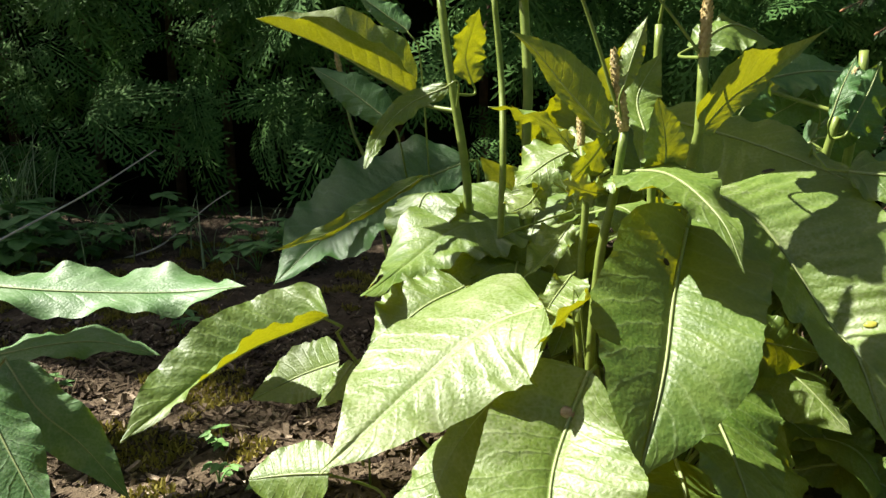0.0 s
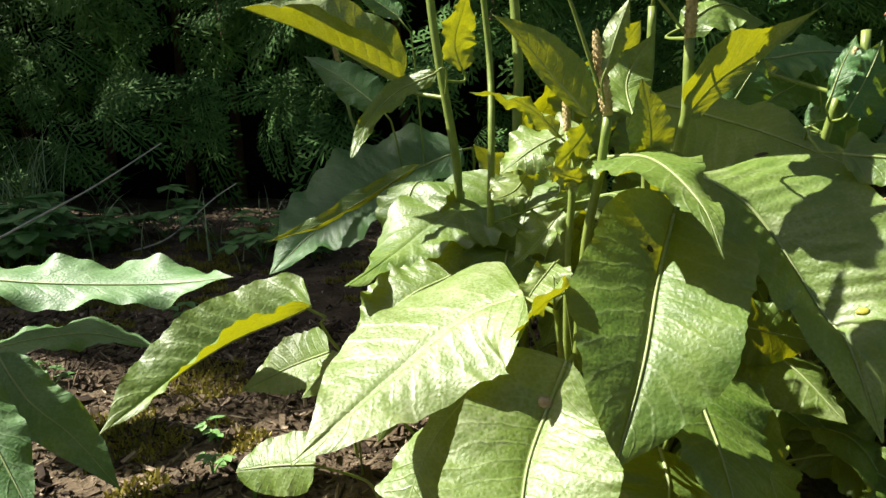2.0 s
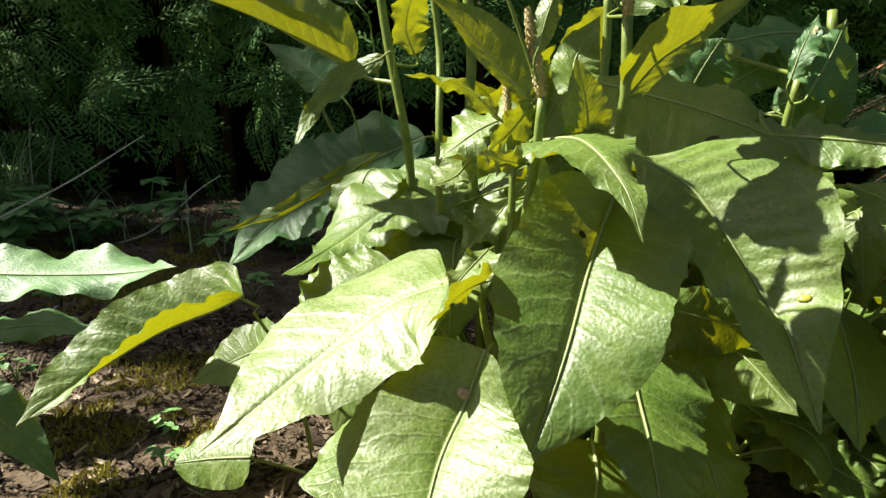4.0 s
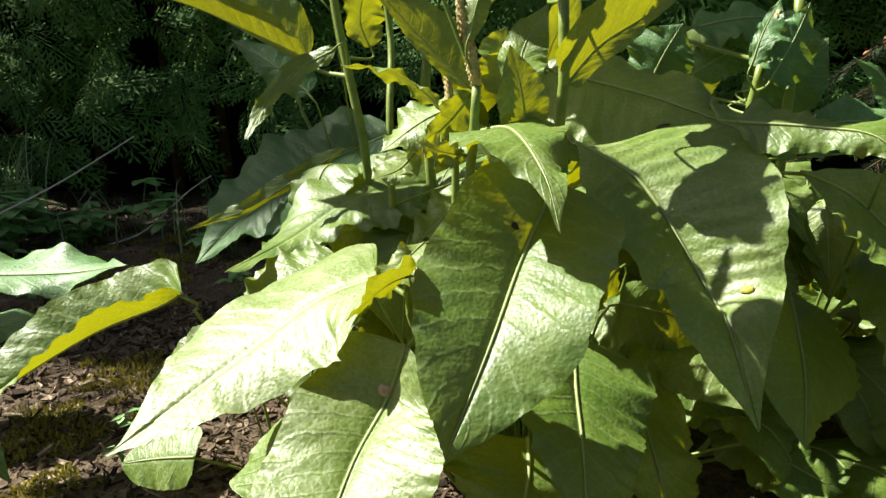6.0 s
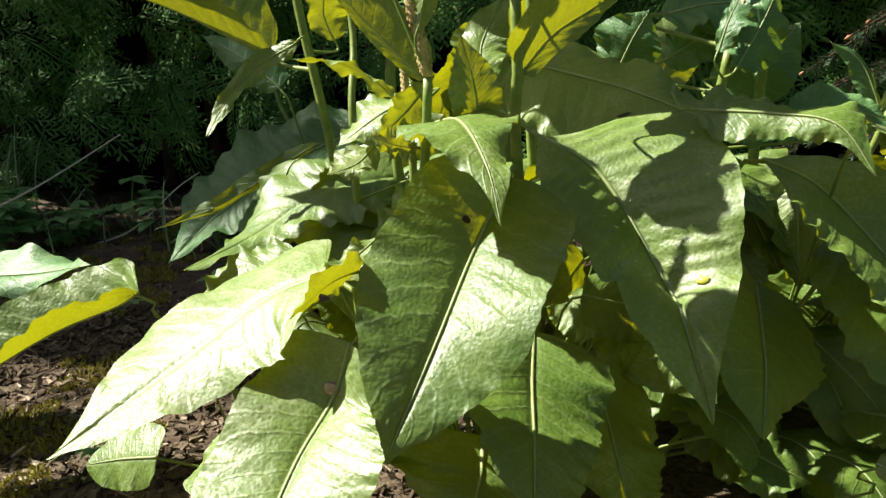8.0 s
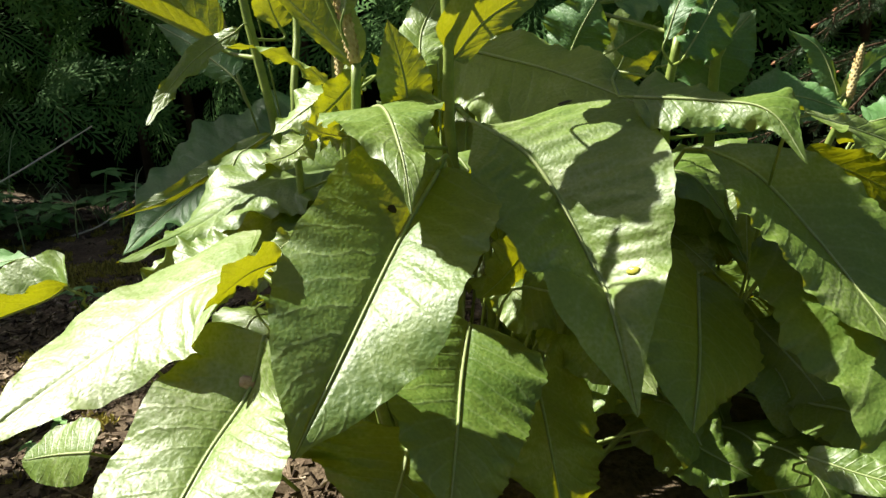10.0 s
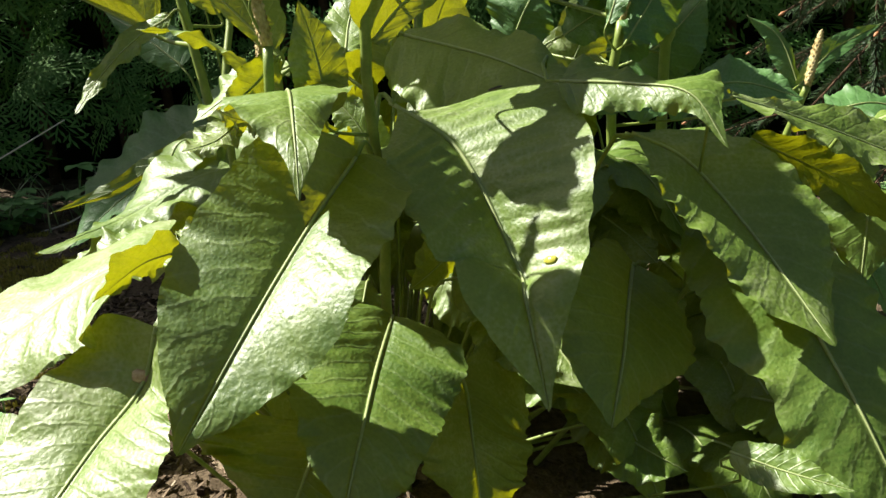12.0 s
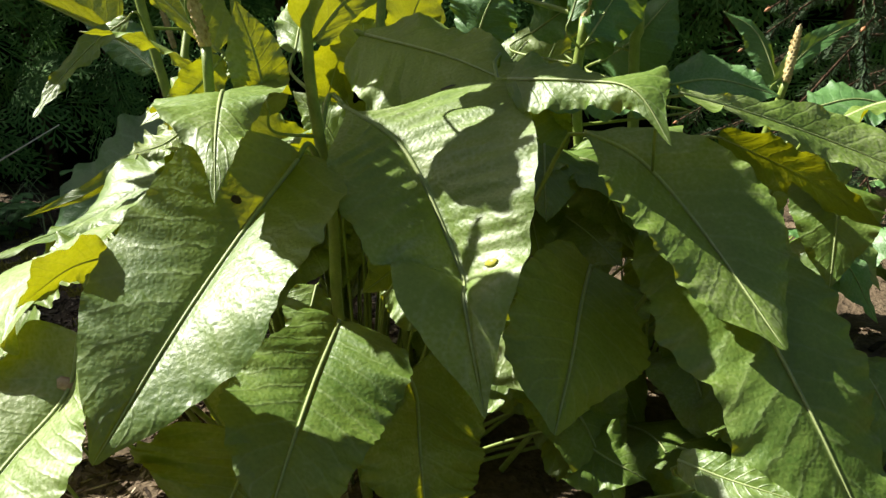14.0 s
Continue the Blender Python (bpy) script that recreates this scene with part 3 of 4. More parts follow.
sf = stem(plant_d, [(0.66, 1.04, 0.0), (0.72, 1.045, 0.25), (0.74, 1.039, 0.323), (0.752, 1.035, 0.365)], 0.005, 0.0045)
flower_spike(sf, (0.750, 1.034, 0.36), (0.769, 1.05, 0.427), 0.0065, 5)
sb = stem(plant_d, [(0.50, 0.95, 0.0), (0.47, 0.87, 0.35), (0.478, 0.86, 0.455)], 0.006, 0.005)
flower_spike(sb, (0.478, 0.86, 0.45), (0.493, 0.861, 0.508), 0.006, 6)
s31 = stem(plant_b, [(-0.08, 1.30, 0.0), (-0.14, 1.36, 0.3), (-0.174, 1.379, 0.389), (-0.193, 1.398, 0.463)], 0.004, 0.003)
flower_spike(s31, (-0.193, 1.398, 0.463), (-0.207, 1.399, 0.55), 0.006, 7)
leaf(plant_a, [(0.084, 0.559, 0.313), (0.033, 0.555, 0.294), (-0.024, 0.512, 0.259), (-0.089, 0.447, 0.224)], shape=((0.20, 0.45, -0.87), (0.075, 0.081, 0.075, 0.064, 0.025, 0.003), (0.061, 0.080, 0.065, 0.045, 0.029, 0.007), (0.34, 0.04, -0.15), (-0.29, -0.06, -0.17)), wave=.02, rug=.35, sunk=True, hem=.25, pet=(0.113, 0.539, 0.276))
petal_leaf = leaf(plant_a, [(0.112, 0.496, 0.280), (0.097, 0.491, 0.241), (0.079, 0.451, 0.218), (0.068, 0.396, 0.197)], shape=((0.01, 0.56, -0.83), (0.041, 0.052, 0.059, 0.056, 0.057, 0.043), (0.020, 0.044, 0.052, 0.067, 0.060, 0.038), (-0.18, -0.29, 0.05), (-0.46, -0.55, -0.05)), wave=.02, rug=.3, hem=.3)
leaf(plant_a, [(0.044, 0.530, 0.245), (0.018, 0.529, 0.211), (-0.001, 0.522, 0.178), (-0.014, 0.503, 0.147)], shape=((0.57, 0.68, -0.45), (0.008, 0.010, 0.024, 0.031, 0.031, 0.036), (0.019, 0.020, 0.027, 0.028, 0.028, 0.031), (0.32, 0.37, -0.25), (0.53, 0.31, 0.16)), wave=.03, rug=.3, sunk=True, hem=.5)
middle_leaf = leaf(plant_a, [(0.229, 0.641, 0.364), (0.198, 0.571, 0.321), (0.170, 0.499, 0.275), (0.138, 0.441, 0.220)], shape=((-0.10, 0.57, -0.81), (0.031, 0.066, 0.069, 0.067, 0.040, 0.011), (0.037, 0.072, 0.072, 0.065, 0.038, 0.009), (-1.05, -0.36, -0.60), (-0.43, -0.48, 0.20)), wave=.02, rug=.3, hem=.6)
ribbed_leaf = leaf(plant_a, [(0.249, 0.708, 0.397), (0.308, 0.660, 0.360), (0.350, 0.594, 0.281), (0.354, 0.555, 0.266), (0.365, 0.511, 0.202)], shape=((0.13, 0.64, -0.76), (0.007, 0.058, 0.078, 0.071, 0.036, 0.008), (0.000, 0.090, 0.096, 0.067, 0.025, 0.006), (-0.37, -0.80, -0.48), (0.66, -0.51, -0.02)), wave=.012, nv=20, rug=.8, hem=.5)
leaf(plant_a, [(0.164, 0.674, 0.409), (0.191, 0.593, 0.418), (0.210, 0.522, 0.395), (0.218, 0.486, 0.361)], shape=((0.24, 0.28, -0.93), (0.030, 0.027, 0.048, 0.039, 0.011, 0.003), (0.021, 0.038, 0.048, 0.023, 0.014, 0.003), (0.22, -0.41, -0.46), (0.12, 0.28, 0.44)), wave=.05, rug=.3)
leaf(plant_a, [(0.246, 0.869, 0.455), (0.333, 0.791, 0.430), (0.385, 0.731, 0.409), (0.426, 0.698, 0.389)], (0.361, 0.806, 0.455), (0.312, 0.735, 0.371), 0.42, p=.35, q=.6, wave=.06)
leaf(plant_a, [(0.393, 0.675, 0.409), (0.445, 0.642, 0.406), (0.479, 0.610, 0.399), (0.500, 0.587, 0.362)], shape=((-0.50, -0.48, 0.72), (0.027, 0.027, 0.023, 0.050, 0.013, 0.003), (0.016, 0.031, 0.021, 0.019, 0.007, 0.002), (0.11, -0.59, -0.30), (0.02, -0.18, -0.05)), wave=.04, rug=.4, pet=(0.385, 0.741, 0.406))
leaf(plant_a, [(0.246, 0.629, 0.228), (0.240, 0.566, 0.211), (0.237, 0.503, 0.194), (0.232, 0.441, 0.168)], shape=((-0.67, 0.32, -0.67), (0.030, 0.036, 0.052, 0.054, 0.030, 0.002), (0.043, 0.066, 0.063, 0.050, 0.038, 0.005), (-0.23, 0.20, 0.00), (-0.76, -0.37, -0.33)), wave=.03, rug=.5, pet=(0.264, 0.671, 0.170))
leaf(plant_a, [(0.298, 0.626, 0.181), (0.305, 0.622, 0.160), (0.310, 0.582, 0.135), (0.316, 0.536, 0.095)], shape=((-0.90, 0.30, -0.33), (0.046, 0.067, 0.067, 0.064, 0.052, 0.026), (0.052, 0.069, 0.064, 0.060, 0.046, 0.026), (-0.23, 0.06, 0.11), (-0.35, -0.52, -0.21)), wave=.03, rug=.5)
leaf(plant_a, [(0.459, 0.695, 0.243), (0.444, 0.639, 0.229), (0.430, 0.586, 0.205), (0.412, 0.537, 0.172)], shape=((-0.68, 0.42, -0.60), (0.033, 0.049, 0.061, 0.062, 0.048, 0.013), (0.039, 0.045, 0.069, 0.053, 0.027, 0.009), (-0.25, -0.10, 0.23), (-0.58, -0.25, 0.15)), wave=.012, rug=.3)
# Leaf added in the gap to stop sun reaching the low leaves.
leaf(plant_a, [(0.33, 0.745, 0.20), (0.372, 0.69, 0.19), (0.41, 0.635, 0.15)], (0.325, 0.665, 0.17), (0.42, 0.715, 0.18), 0.45, p=.4, q=.8, wave=.03)
leaf(plant_a, [(0.424, 0.673, 0.097), (0.462, 0.641, 0.085), (0.496, 0.629, 0.069)], (0.471, 0.679, 0.103), (0.425, 0.615, 0.078), 0.4, p=.4)
leaf(plant_a, [(0.454, 0.687, 0.362), (0.495, 0.668, 0.340), (0.536, 0.629, 0.288), (0.573, 0.557, 0.221)], shape=((-0.69, 0.57, -0.44), (0.013, 0.056, 0.061, 0.056, 0.040, 0.010), (0.010, 0.037, 0.064, 0.059, 0.036, 0.013), (-0.13, 0.07, 0.42), (-0.22, -0.78, -0.22)), wave=.02, rug=.4)
leaf(plant_a, [(0.524, 0.691, 0.285), (0.558, 0.632, 0.253), (0.585, 0.560, 0.189), (0.616, 0.506, 0.104)], shape=((-0.27, 0.52, -0.81), (0.045, 0.069, 0.076, 0.060, 0.064, 0.033), (0.041, 0.066, 0.076, 0.067, 0.048, 0.030), (0.02, 0.16, 0.05), (-0.05, -0.10, -0.10)), wave=.025, rug=.5, pet=(0.530, 0.738, 0.214))
leaf(plant_a, [(0.199, 0.538, 0.181), (0.197, 0.502, 0.168), (0.186, 0.468, 0.144)], (0.121, 0.484, 0.181), (0.244, 0.518, 0.154), 0.45, p=.3, q=.8)
leaf(plant_a, [(0.538, 0.732, 0.054), (0.559, 0.688, 0.038), (0.573, 0.649, 0.011)], (0.510, 0.682, 0.031), (0.603, 0.714, 0.044), 0.45, p=.35)
leaf(plant_a, [(0.497, 0.538, 0.149), (0.524, 0.514, 0.149), (0.562, 0.490, 0.148)], (0.511, 0.505, 0.142), (0.538, 0.513, 0.162), 0.4, p=.4, pet=(0.517, 0.584, 0.089))
leaf(plant_a, [(0.558, 0.803, 0.146), (0.585, 0.733, 0.114), (0.601, 0.683, 0.082)], (0.551, 0.745, 0.091), (0.633, 0.721, 0.130), 0.5, p=.4)
leaf(plant_a, [(0.222, 0.659, 0.249), (0.219, 0.633, 0.231), (0.212, 0.606, 0.213)], (0.198, 0.634, 0.239), (0.234, 0.643, 0.226), 0.4, p=.3)
leaf(plant_a, [(0.304, 0.733, 0.261), (0.279, 0.704, 0.243), (0.256, 0.678, 0.232)], (0.278, 0.697, 0.219), (0.263, 0.690, 0.270), 0.4, p=.4)
leaf(plant_a, [(0.542, 0.910, 0.171), (0.582, 0.879, 0.130), (0.612, 0.843, 0.072)], (0.540, 0.865, 0.093), (0.636, 0.882, 0.127), 0.45, p=.4)
leaf(plant_a, [(0.449, 0.808, 0.261), (0.474, 0.784, 0.243), (0.497, 0.758, 0.220)], (0.484, 0.813, 0.270), (0.445, 0.775, 0.223), 0.45, p=.4)
leaf(plant_a, [(0.113, 0.543, 0.317), (0.096, 0.522, 0.315), (0.070, 0.501, 0.297)], (0.114, 0.523, 0.341), (0.085, 0.526, 0.302), 0.4, p=.4, wave=.08, pet=(0.110, 0.562, 0.304))
leaf(plant_a, [(0.295, 0.680, 0.242), (0.348, 0.697, 0.223), (0.416, 0.714, 0.203)], (0.355, 0.715, 0.250), (0.348, 0.687, 0.186), 0.5, p=.4)
leaf(plant_a, [(0.332, 0.761, 0.156), (0.379, 0.734, 0.127), (0.426, 0.697, 0.099)], (0.407, 0.761, 0.149), (0.348, 0.706, 0.101), 0.5, p=.4)
leaf(plant_a, [(0.428, 0.774, 0.114), (0.455, 0.712, 0.076), (0.486, 0.674, 0.046)], (0.498, 0.729, 0.095), (0.414, 0.684, 0.053), 0.5, p=.4)
leaf(plant_a, [(0.277, 0.734, 0.232), (0.302, 0.711, 0.216), (0.336, 0.689, 0.205)], (0.316, 0.727, 0.234), (0.294, 0.692, 0.187), 0.5, p=.4)
leaf(plant_a, [(0.113, 0.891, 0.328), (0.023, 0.836, 0.322), (-0.038, 0.771, 0.293), (-0.079, 0.674, 0.284)], shape=((0.08, 0.40, -0.91), (0.038, 0.075, 0.072, 0.049, 0.007, 0.014), (0.011, 0.079, 0.072, 0.046, 0.018, 0.014), (-0.45, 0.04, 0.34), (-0.06, -0.15, 0.04)), wave=.05, rug=.7, sunk=True)
leaf(plant_a, [(0.023, 0.713, 0.281), (-0.023, 0.687, 0.265), (-0.074, 0.654, 0.227)], (-0.055, 0.722, 0.285), (-0.018, 0.631, 0.250), 0.45, p=.4, wave=.05)
leaf(plant_a, [(0.007, 0.848, 0.487), (-0.040, 0.857, 0.466), (-0.073, 0.840, 0.434), (-0.090, 0.800, 0.395)], shape=((-0.10, -0.90, 0.40), (0.009, 0.013, 0.015, 0.011, 0.008, 0.004), (0.008, 0.012, 0.014, 0.011, 0.008, 0.004), (0.10, 0.20, 0.10), (0.10, 0.20, 0.10)), wave=.1, rug=.6)
leaf(plant_a, [(-0.040, 0.900, 0.473), (-0.090, 0.892, 0.503), (-0.144, 0.884, 0.534), (-0.226, 0.887, 0.566)], (-0.061, 0.833, 0.535), (-0.094, 0.919, 0.581), 0.38, wave=.02, p=.35, q=.8, hem=.15, rug=.6)
leaf(plant_a, [(0.037, 0.904, 0.488), (0.028, 0.903, 0.525), (0.045, 0.908, 0.580)], (0.009, 0.886, 0.523), (0.053, 0.936, 0.529), 0.45, wave=.06)
leaf(plant_a, [(0.157, 0.689, 0.446), (0.117, 0.694, 0.489), (0.088, 0.692, 0.522), (0.064, 0.691, 0.540)], (0.153, 0.713, 0.498), (0.107, 0.698, 0.486), 0.4, wave=.04, q=1.1)
leaf(plant_a, [(0.134, 0.713, 0.423), (0.111, 0.708, 0.447), (0.080, 0.700, 0.465), (0.043, 0.687, 0.470)], (0.087, 0.678, 0.471), (0.090, 0.720, 0.452), 0.45, wave=.08)
leaf(plant_a, [(0.242, 0.666, 0.448), (0.271, 0.675, 0.478), (0.316, 0.699, 0.503), (0.390, 0.733, 0.548)], (0.224, 0.639, 0.485), (0.296, 0.686, 0.480), 0.22, p=.3, q=1.5, wave=.05)
leaf(plant_a, [(0.209, 0.730, 0.440), (0.211, 0.776, 0.477), (0.239, 0.795, 0.523)], (0.191, 0.784, 0.489), (0.237, 0.772, 0.477), 0.5, wave=.06)
leaf(plant_a, [(0.160, 0.638, 0.487), (0.168, 0.640, 0.517), (0.182, 0.655, 0.550)], (0.158, 0.646, 0.518), (0.182, 0.648, 0.522), 0.5, wave=.08)
leaf(plant_a, [(0.243, 0.712, 0.525), (0.285, 0.720, 0.548), (0.335, 0.735, 0.530)], (0.275, 0.745, 0.558), (0.290, 0.700, 0.527), 0.5, wave=.08)
leaf(plant_a, [(0.148, 0.793, 0.333), (0.121, 0.767, 0.306), (0.088, 0.736, 0.283)], (0.097, 0.776, 0.314), (0.132, 0.753, 0.303), 0.4, wave=.15)
leaf(plant_a, [(0.117, 0.613, 0.323), (0.089, 0.566, 0.305), (0.090, 0.543, 0.294)], (0.080, 0.573, 0.313), (0.117, 0.563, 0.309), 0.5, wave=.12, p=.4)
leaf(plant_a, [(-0.027, 1.026, 0.355), (-0.098, 1.000, 0.314), (-0.168, 0.980, 0.278), (-0.243, 0.953, 0.258)], (-0.145, 0.995, 0.307), (-0.143, 0.998, 0.282), 0.45, wave=.12, hem=.6)
leaf(plant_a, [(0.102, 0.733, 0.384), (0.087, 0.708, 0.371), (0.064, 0.686, 0.366)], (0.073, 0.732, 0.384), (0.097, 0.696, 0.364), 0.5, wave=.1)
leaf(plant_a, [(0.158, 0.727, 0.432), (0.115, 0.721, 0.417), (0.072, 0.702, 0.389)], (0.095, 0.755, 0.428), (0.124, 0.697, 0.403), 0.5, wave=.1, p=.4)
leaf(plant_a, [(0.160, 0.688, 0.441), (0.140, 0.671, 0.419), (0.117, 0.655, 0.400)], (0.122, 0.656, 0.423), (0.149, 0.678, 0.405), 0.5, wave=.1)
leaf(plant_a, [(0.151, 0.653, 0.390), (0.130, 0.649, 0.396), (0.112, 0.655, 0.403)], (0.125, 0.638, 0.413), (0.134, 0.661, 0.382), 0.5, wave=.12)
leaf(plant_a, [(0.205, 0.649, 0.395), (0.203, 0.642, 0.436), (0.193, 0.643, 0.482)], (0.181, 0.638, 0.436), (0.224, 0.648, 0.437), 0.45, p=.4, wave=.03)
leaf(plant_a, [(-0.111, 0.641, 0.274), (-0.142, 0.651, 0.257), (-0.186, 0.623, 0.245), (-0.230, 0.584, 0.224), (-0.269, 0.526, 0.202)], shape=((-0.31, 0.77, -0.56), (0.034, 0.047, 0.048, 0.042, 0.026, 0.006), (0.021, 0.028, 0.035, 0.041, 0.014, 0.001), (0.04, 0.05, 0.11), (-1.97, -1.72, -0.84)), wave=.03, rug=.8, sunk=True, pet=(-0.094, 0.654, 0.230))
leaf(plant_d, [(0.516, 0.633, 0.393), (0.579, 0.667, 0.371), (0.643, 0.678, 0.345), (0.706, 0.671, 0.316)], shape=((-0.10, -0.62, 0.78), (0.014, 0.010, 0.020, 0.030, 0.035, 0.017), (0.029, 0.012, 0.019, 0.019, 0.024, 0.026), (0.17, 0.15, 0.07), (0.39, 0.29, 0.22)), wave=.05, rug=.4, hem=.8)
leaf(plant_d, [(0.603, 0.821, 0.331), (0.668, 0.774, 0.296), (0.720, 0.724, 0.255)], (0.661, 0.740, 0.326), (0.674, 0.798, 0.269), 0.5, wave=.03)
leaf(plant_d, [(0.424, 0.938, 0.496), (0.483, 0.932, 0.505), (0.554, 0.922, 0.500)], (0.513, 1.001, 0.528), (0.470, 0.884, 0.484), 0.5, wave=.05, material=M_LEAF_BLUE)
leaf(plant_d, [(0.513, 1.002, 0.403), (0.548, 0.970, 0.427), (0.598, 0.969, 0.479)], (0.540, 1.003, 0.467), (0.588, 0.946, 0.406), 0.45, wave=.04, material=M_LEAF_BLUE)
leaf(plant_d, [(0.428, 0.944, 0.442), (0.454, 0.940, 0.458), (0.498, 0.941, 0.482)], (0.443, 0.957, 0.481), (0.471, 0.926, 0.439), 0.5, wave=.08, material=M_LEAF_BLUE)
leaf(plant_d, [(0.505, 0.949, 0.436), (0.491, 0.934, 0.462), (0.466, 0.931, 0.493)], (0.474, 0.954, 0.463), (0.507, 0.939, 0.472), 0.5, wave=.08, material=M_LEAF_BLUE)
leaf(plant_d, [(0.465, 0.878, 0.422), (0.494, 0.873, 0.431), (0.522, 0.869, 0.446)], (0.484, 0.886, 0.443), (0.499, 0.868, 0.414), 0.5, wave=.14, material=M_LEAF_BLUE)
leaf(plant_d, [(0.580, 0.937, 0.375), (0.638, 0.942, 0.377), (0.708, 0.941, 0.354)], (0.646, 0.972, 0.404), (0.636, 0.913, 0.351), 0.5, wave=.06, material=M_LEAF_BLUE)
leaf(plant_d, [(0.749, 1.048, 0.350), (0.724, 1.067, 0.421), (0.682, 1.073, 0.452)], (0.729, 1.084, 0.442), (0.708, 1.062, 0.408), 0.5, wave=.04, material=M_LEAF_BLUE)
leaf(plant_d, [(0.734, 1.029, 0.359), (0.795, 1.068, 0.402), (0.873, 1.104, 0.432)], (0.789, 1.071, 0.417), (0.817, 1.069, 0.401), 0.5, wave=.06, material=M_LEAF_BLUE)
leaf(plant_d, [(0.364, 0.894, 0.434), (0.378, 0.885, 0.468), (0.397, 0.885, 0.500)], (0.335, 0.903, 0.472), (0.404, 0.879, 0.443), 0.5, wave=.06, material=M_LEAF_BLUE)
leaf(plant_d, [(0.558, 0.846, 0.360), (0.520, 0.826, 0.373), (0.421, 0.777, 0.375)], (0.502, 0.850, 0.386), (0.493, 0.799, 0.360), 0.4, wave=.1, material=M_LEAF_BLUE)
leaf(plant_d, [(0.814, 1.097, 0.319), (0.876, 1.104, 0.326), (0.951, 1.103, 0.302)], (0.911, 1.163, 0.339), (0.874, 1.065, 0.300), 0.5, wave=.05, material=M_LEAF_BLUE)
leaf(plant_d, [(0.480, 0.840, 0.435), (0.512, 0.863, 0.478), (0.535, 0.884, 0.516)], (0.486, 0.862, 0.478), (0.544, 0.869, 0.458), 0.5, wave=.1, material=M_LEAF_BLUE)
leaf(plant_d, [(0.461, 0.844, 0.451), (0.474, 0.853, 0.485), (0.499, 0.875, 0.522)], (0.458, 0.850, 0.473), (0.488, 0.843, 0.485), 0.5, wave=.1, material=M_LEAF_BLUE)
leaf(plant_b, [(0.037, 1.080, 0.371), (-0.084, 1.063, 0.321), (-0.185, 1.032, 0.257), (-0.251, 0.994, 0.198)], (-0.228, 1.091, 0.325), (-0.090, 0.969, 0.283), 0.55, p=.45, wave=.05, rug=1.6, nv=24, material=M_LEAF_BLUE)
leaf(plant_b, [(-0.080, 1.065, 0.432), (-0.146, 1.097, 0.479), (-0.206, 1.126, 0.512)], (-0.159, 1.092, 0.458), (-0.116, 1.123, 0.497), 0.42, wave=.06, material=M_LEAF_BLUE)
leaf(plant_b, [(-0.050, 1.046, 0.561), (-0.076, 1.050, 0.579), (-0.124, 1.059, 0.613)], (-0.100, 1.051, 0.580), (-0.065, 1.076, 0.598), 0.45, wave=.04, material=M_LEAF_BLUE)
leaf(plant_c, [(-0.579, 0.786, 0.264), (-0.453, 0.784, 0.254), (-0.323, 0.788, 0.251), (-0.224, 0.761, 0.267)], (-0.410, 0.839, 0.270), (-0.357, 0.749, 0.240), 0.58, wave=.09, q=.9, hem=.4, rug=.6, material=M_LEAF_BLUE)
leaf(plant_c, [(-0.457, 0.624, 0.233), (-0.405, 0.580, 0.179), (-0.363, 0.548, 0.136), (-0.344, 0.532, 0.114)], (-0.414, 0.535, 0.167), (-0.371, 0.592, 0.165), 0.5, p=.4, wave=.04, rug=.8, hem=.5, material=M_LEAF_BLUE)
leaf(plant_c, [(-0.475, 0.708, 0.198), (-0.431, 0.682, 0.154), (-0.389, 0.679, 0.114), (-0.337, 0.667, 0.055)], (-0.413, 0.661, 0.112), (-0.386, 0.708, 0.137), 0.45, p=.4, wave=.05, rug=.8, hem=.5, material=M_LEAF_BLUE)
leaf(plant_c, [(-0.648, 0.885, 0.122), (-0.540, 0.890, 0.143), (-0.468, 0.901, 0.144), (-0.387, 0.896, 0.126)], (-0.540, 0.943, 0.149), (-0.494, 0.873, 0.138), 0.5, wave=.06, material=M_LEAF_BLUE)
leaf(plant_e, [(-0.114, 0.625, 0.113), (-0.158, 0.638, 0.103), (-0.203, 0.650, 0.090)], (-0.161, 0.669, 0.124), (-0.146, 0.617, 0.082), 0.35, p=.25, q=.5, wave=.03, rug=.4, hem=.3, pet=(-0.064, 0.672, 0.055))
leaf(plant_f, [(-0.123, 0.773, 0.170), (-0.175, 0.792, 0.143), (-0.237, 0.790, 0.112)], (-0.195, 0.824, 0.167), (-0.148, 0.754, 0.135), 0.4, p=.35, q=.8, wave=.03, rug=.5, pet=(-0.119, 0.828, 0.100))
leaf(plant_f, [(-0.090, 0.652, 0.221), (-0.104, 0.647, 0.202), (-0.127, 0.641, 0.176)], (-0.117, 0.657, 0.201), (-0.090, 0.636, 0.198), 0.4, wave=.06)

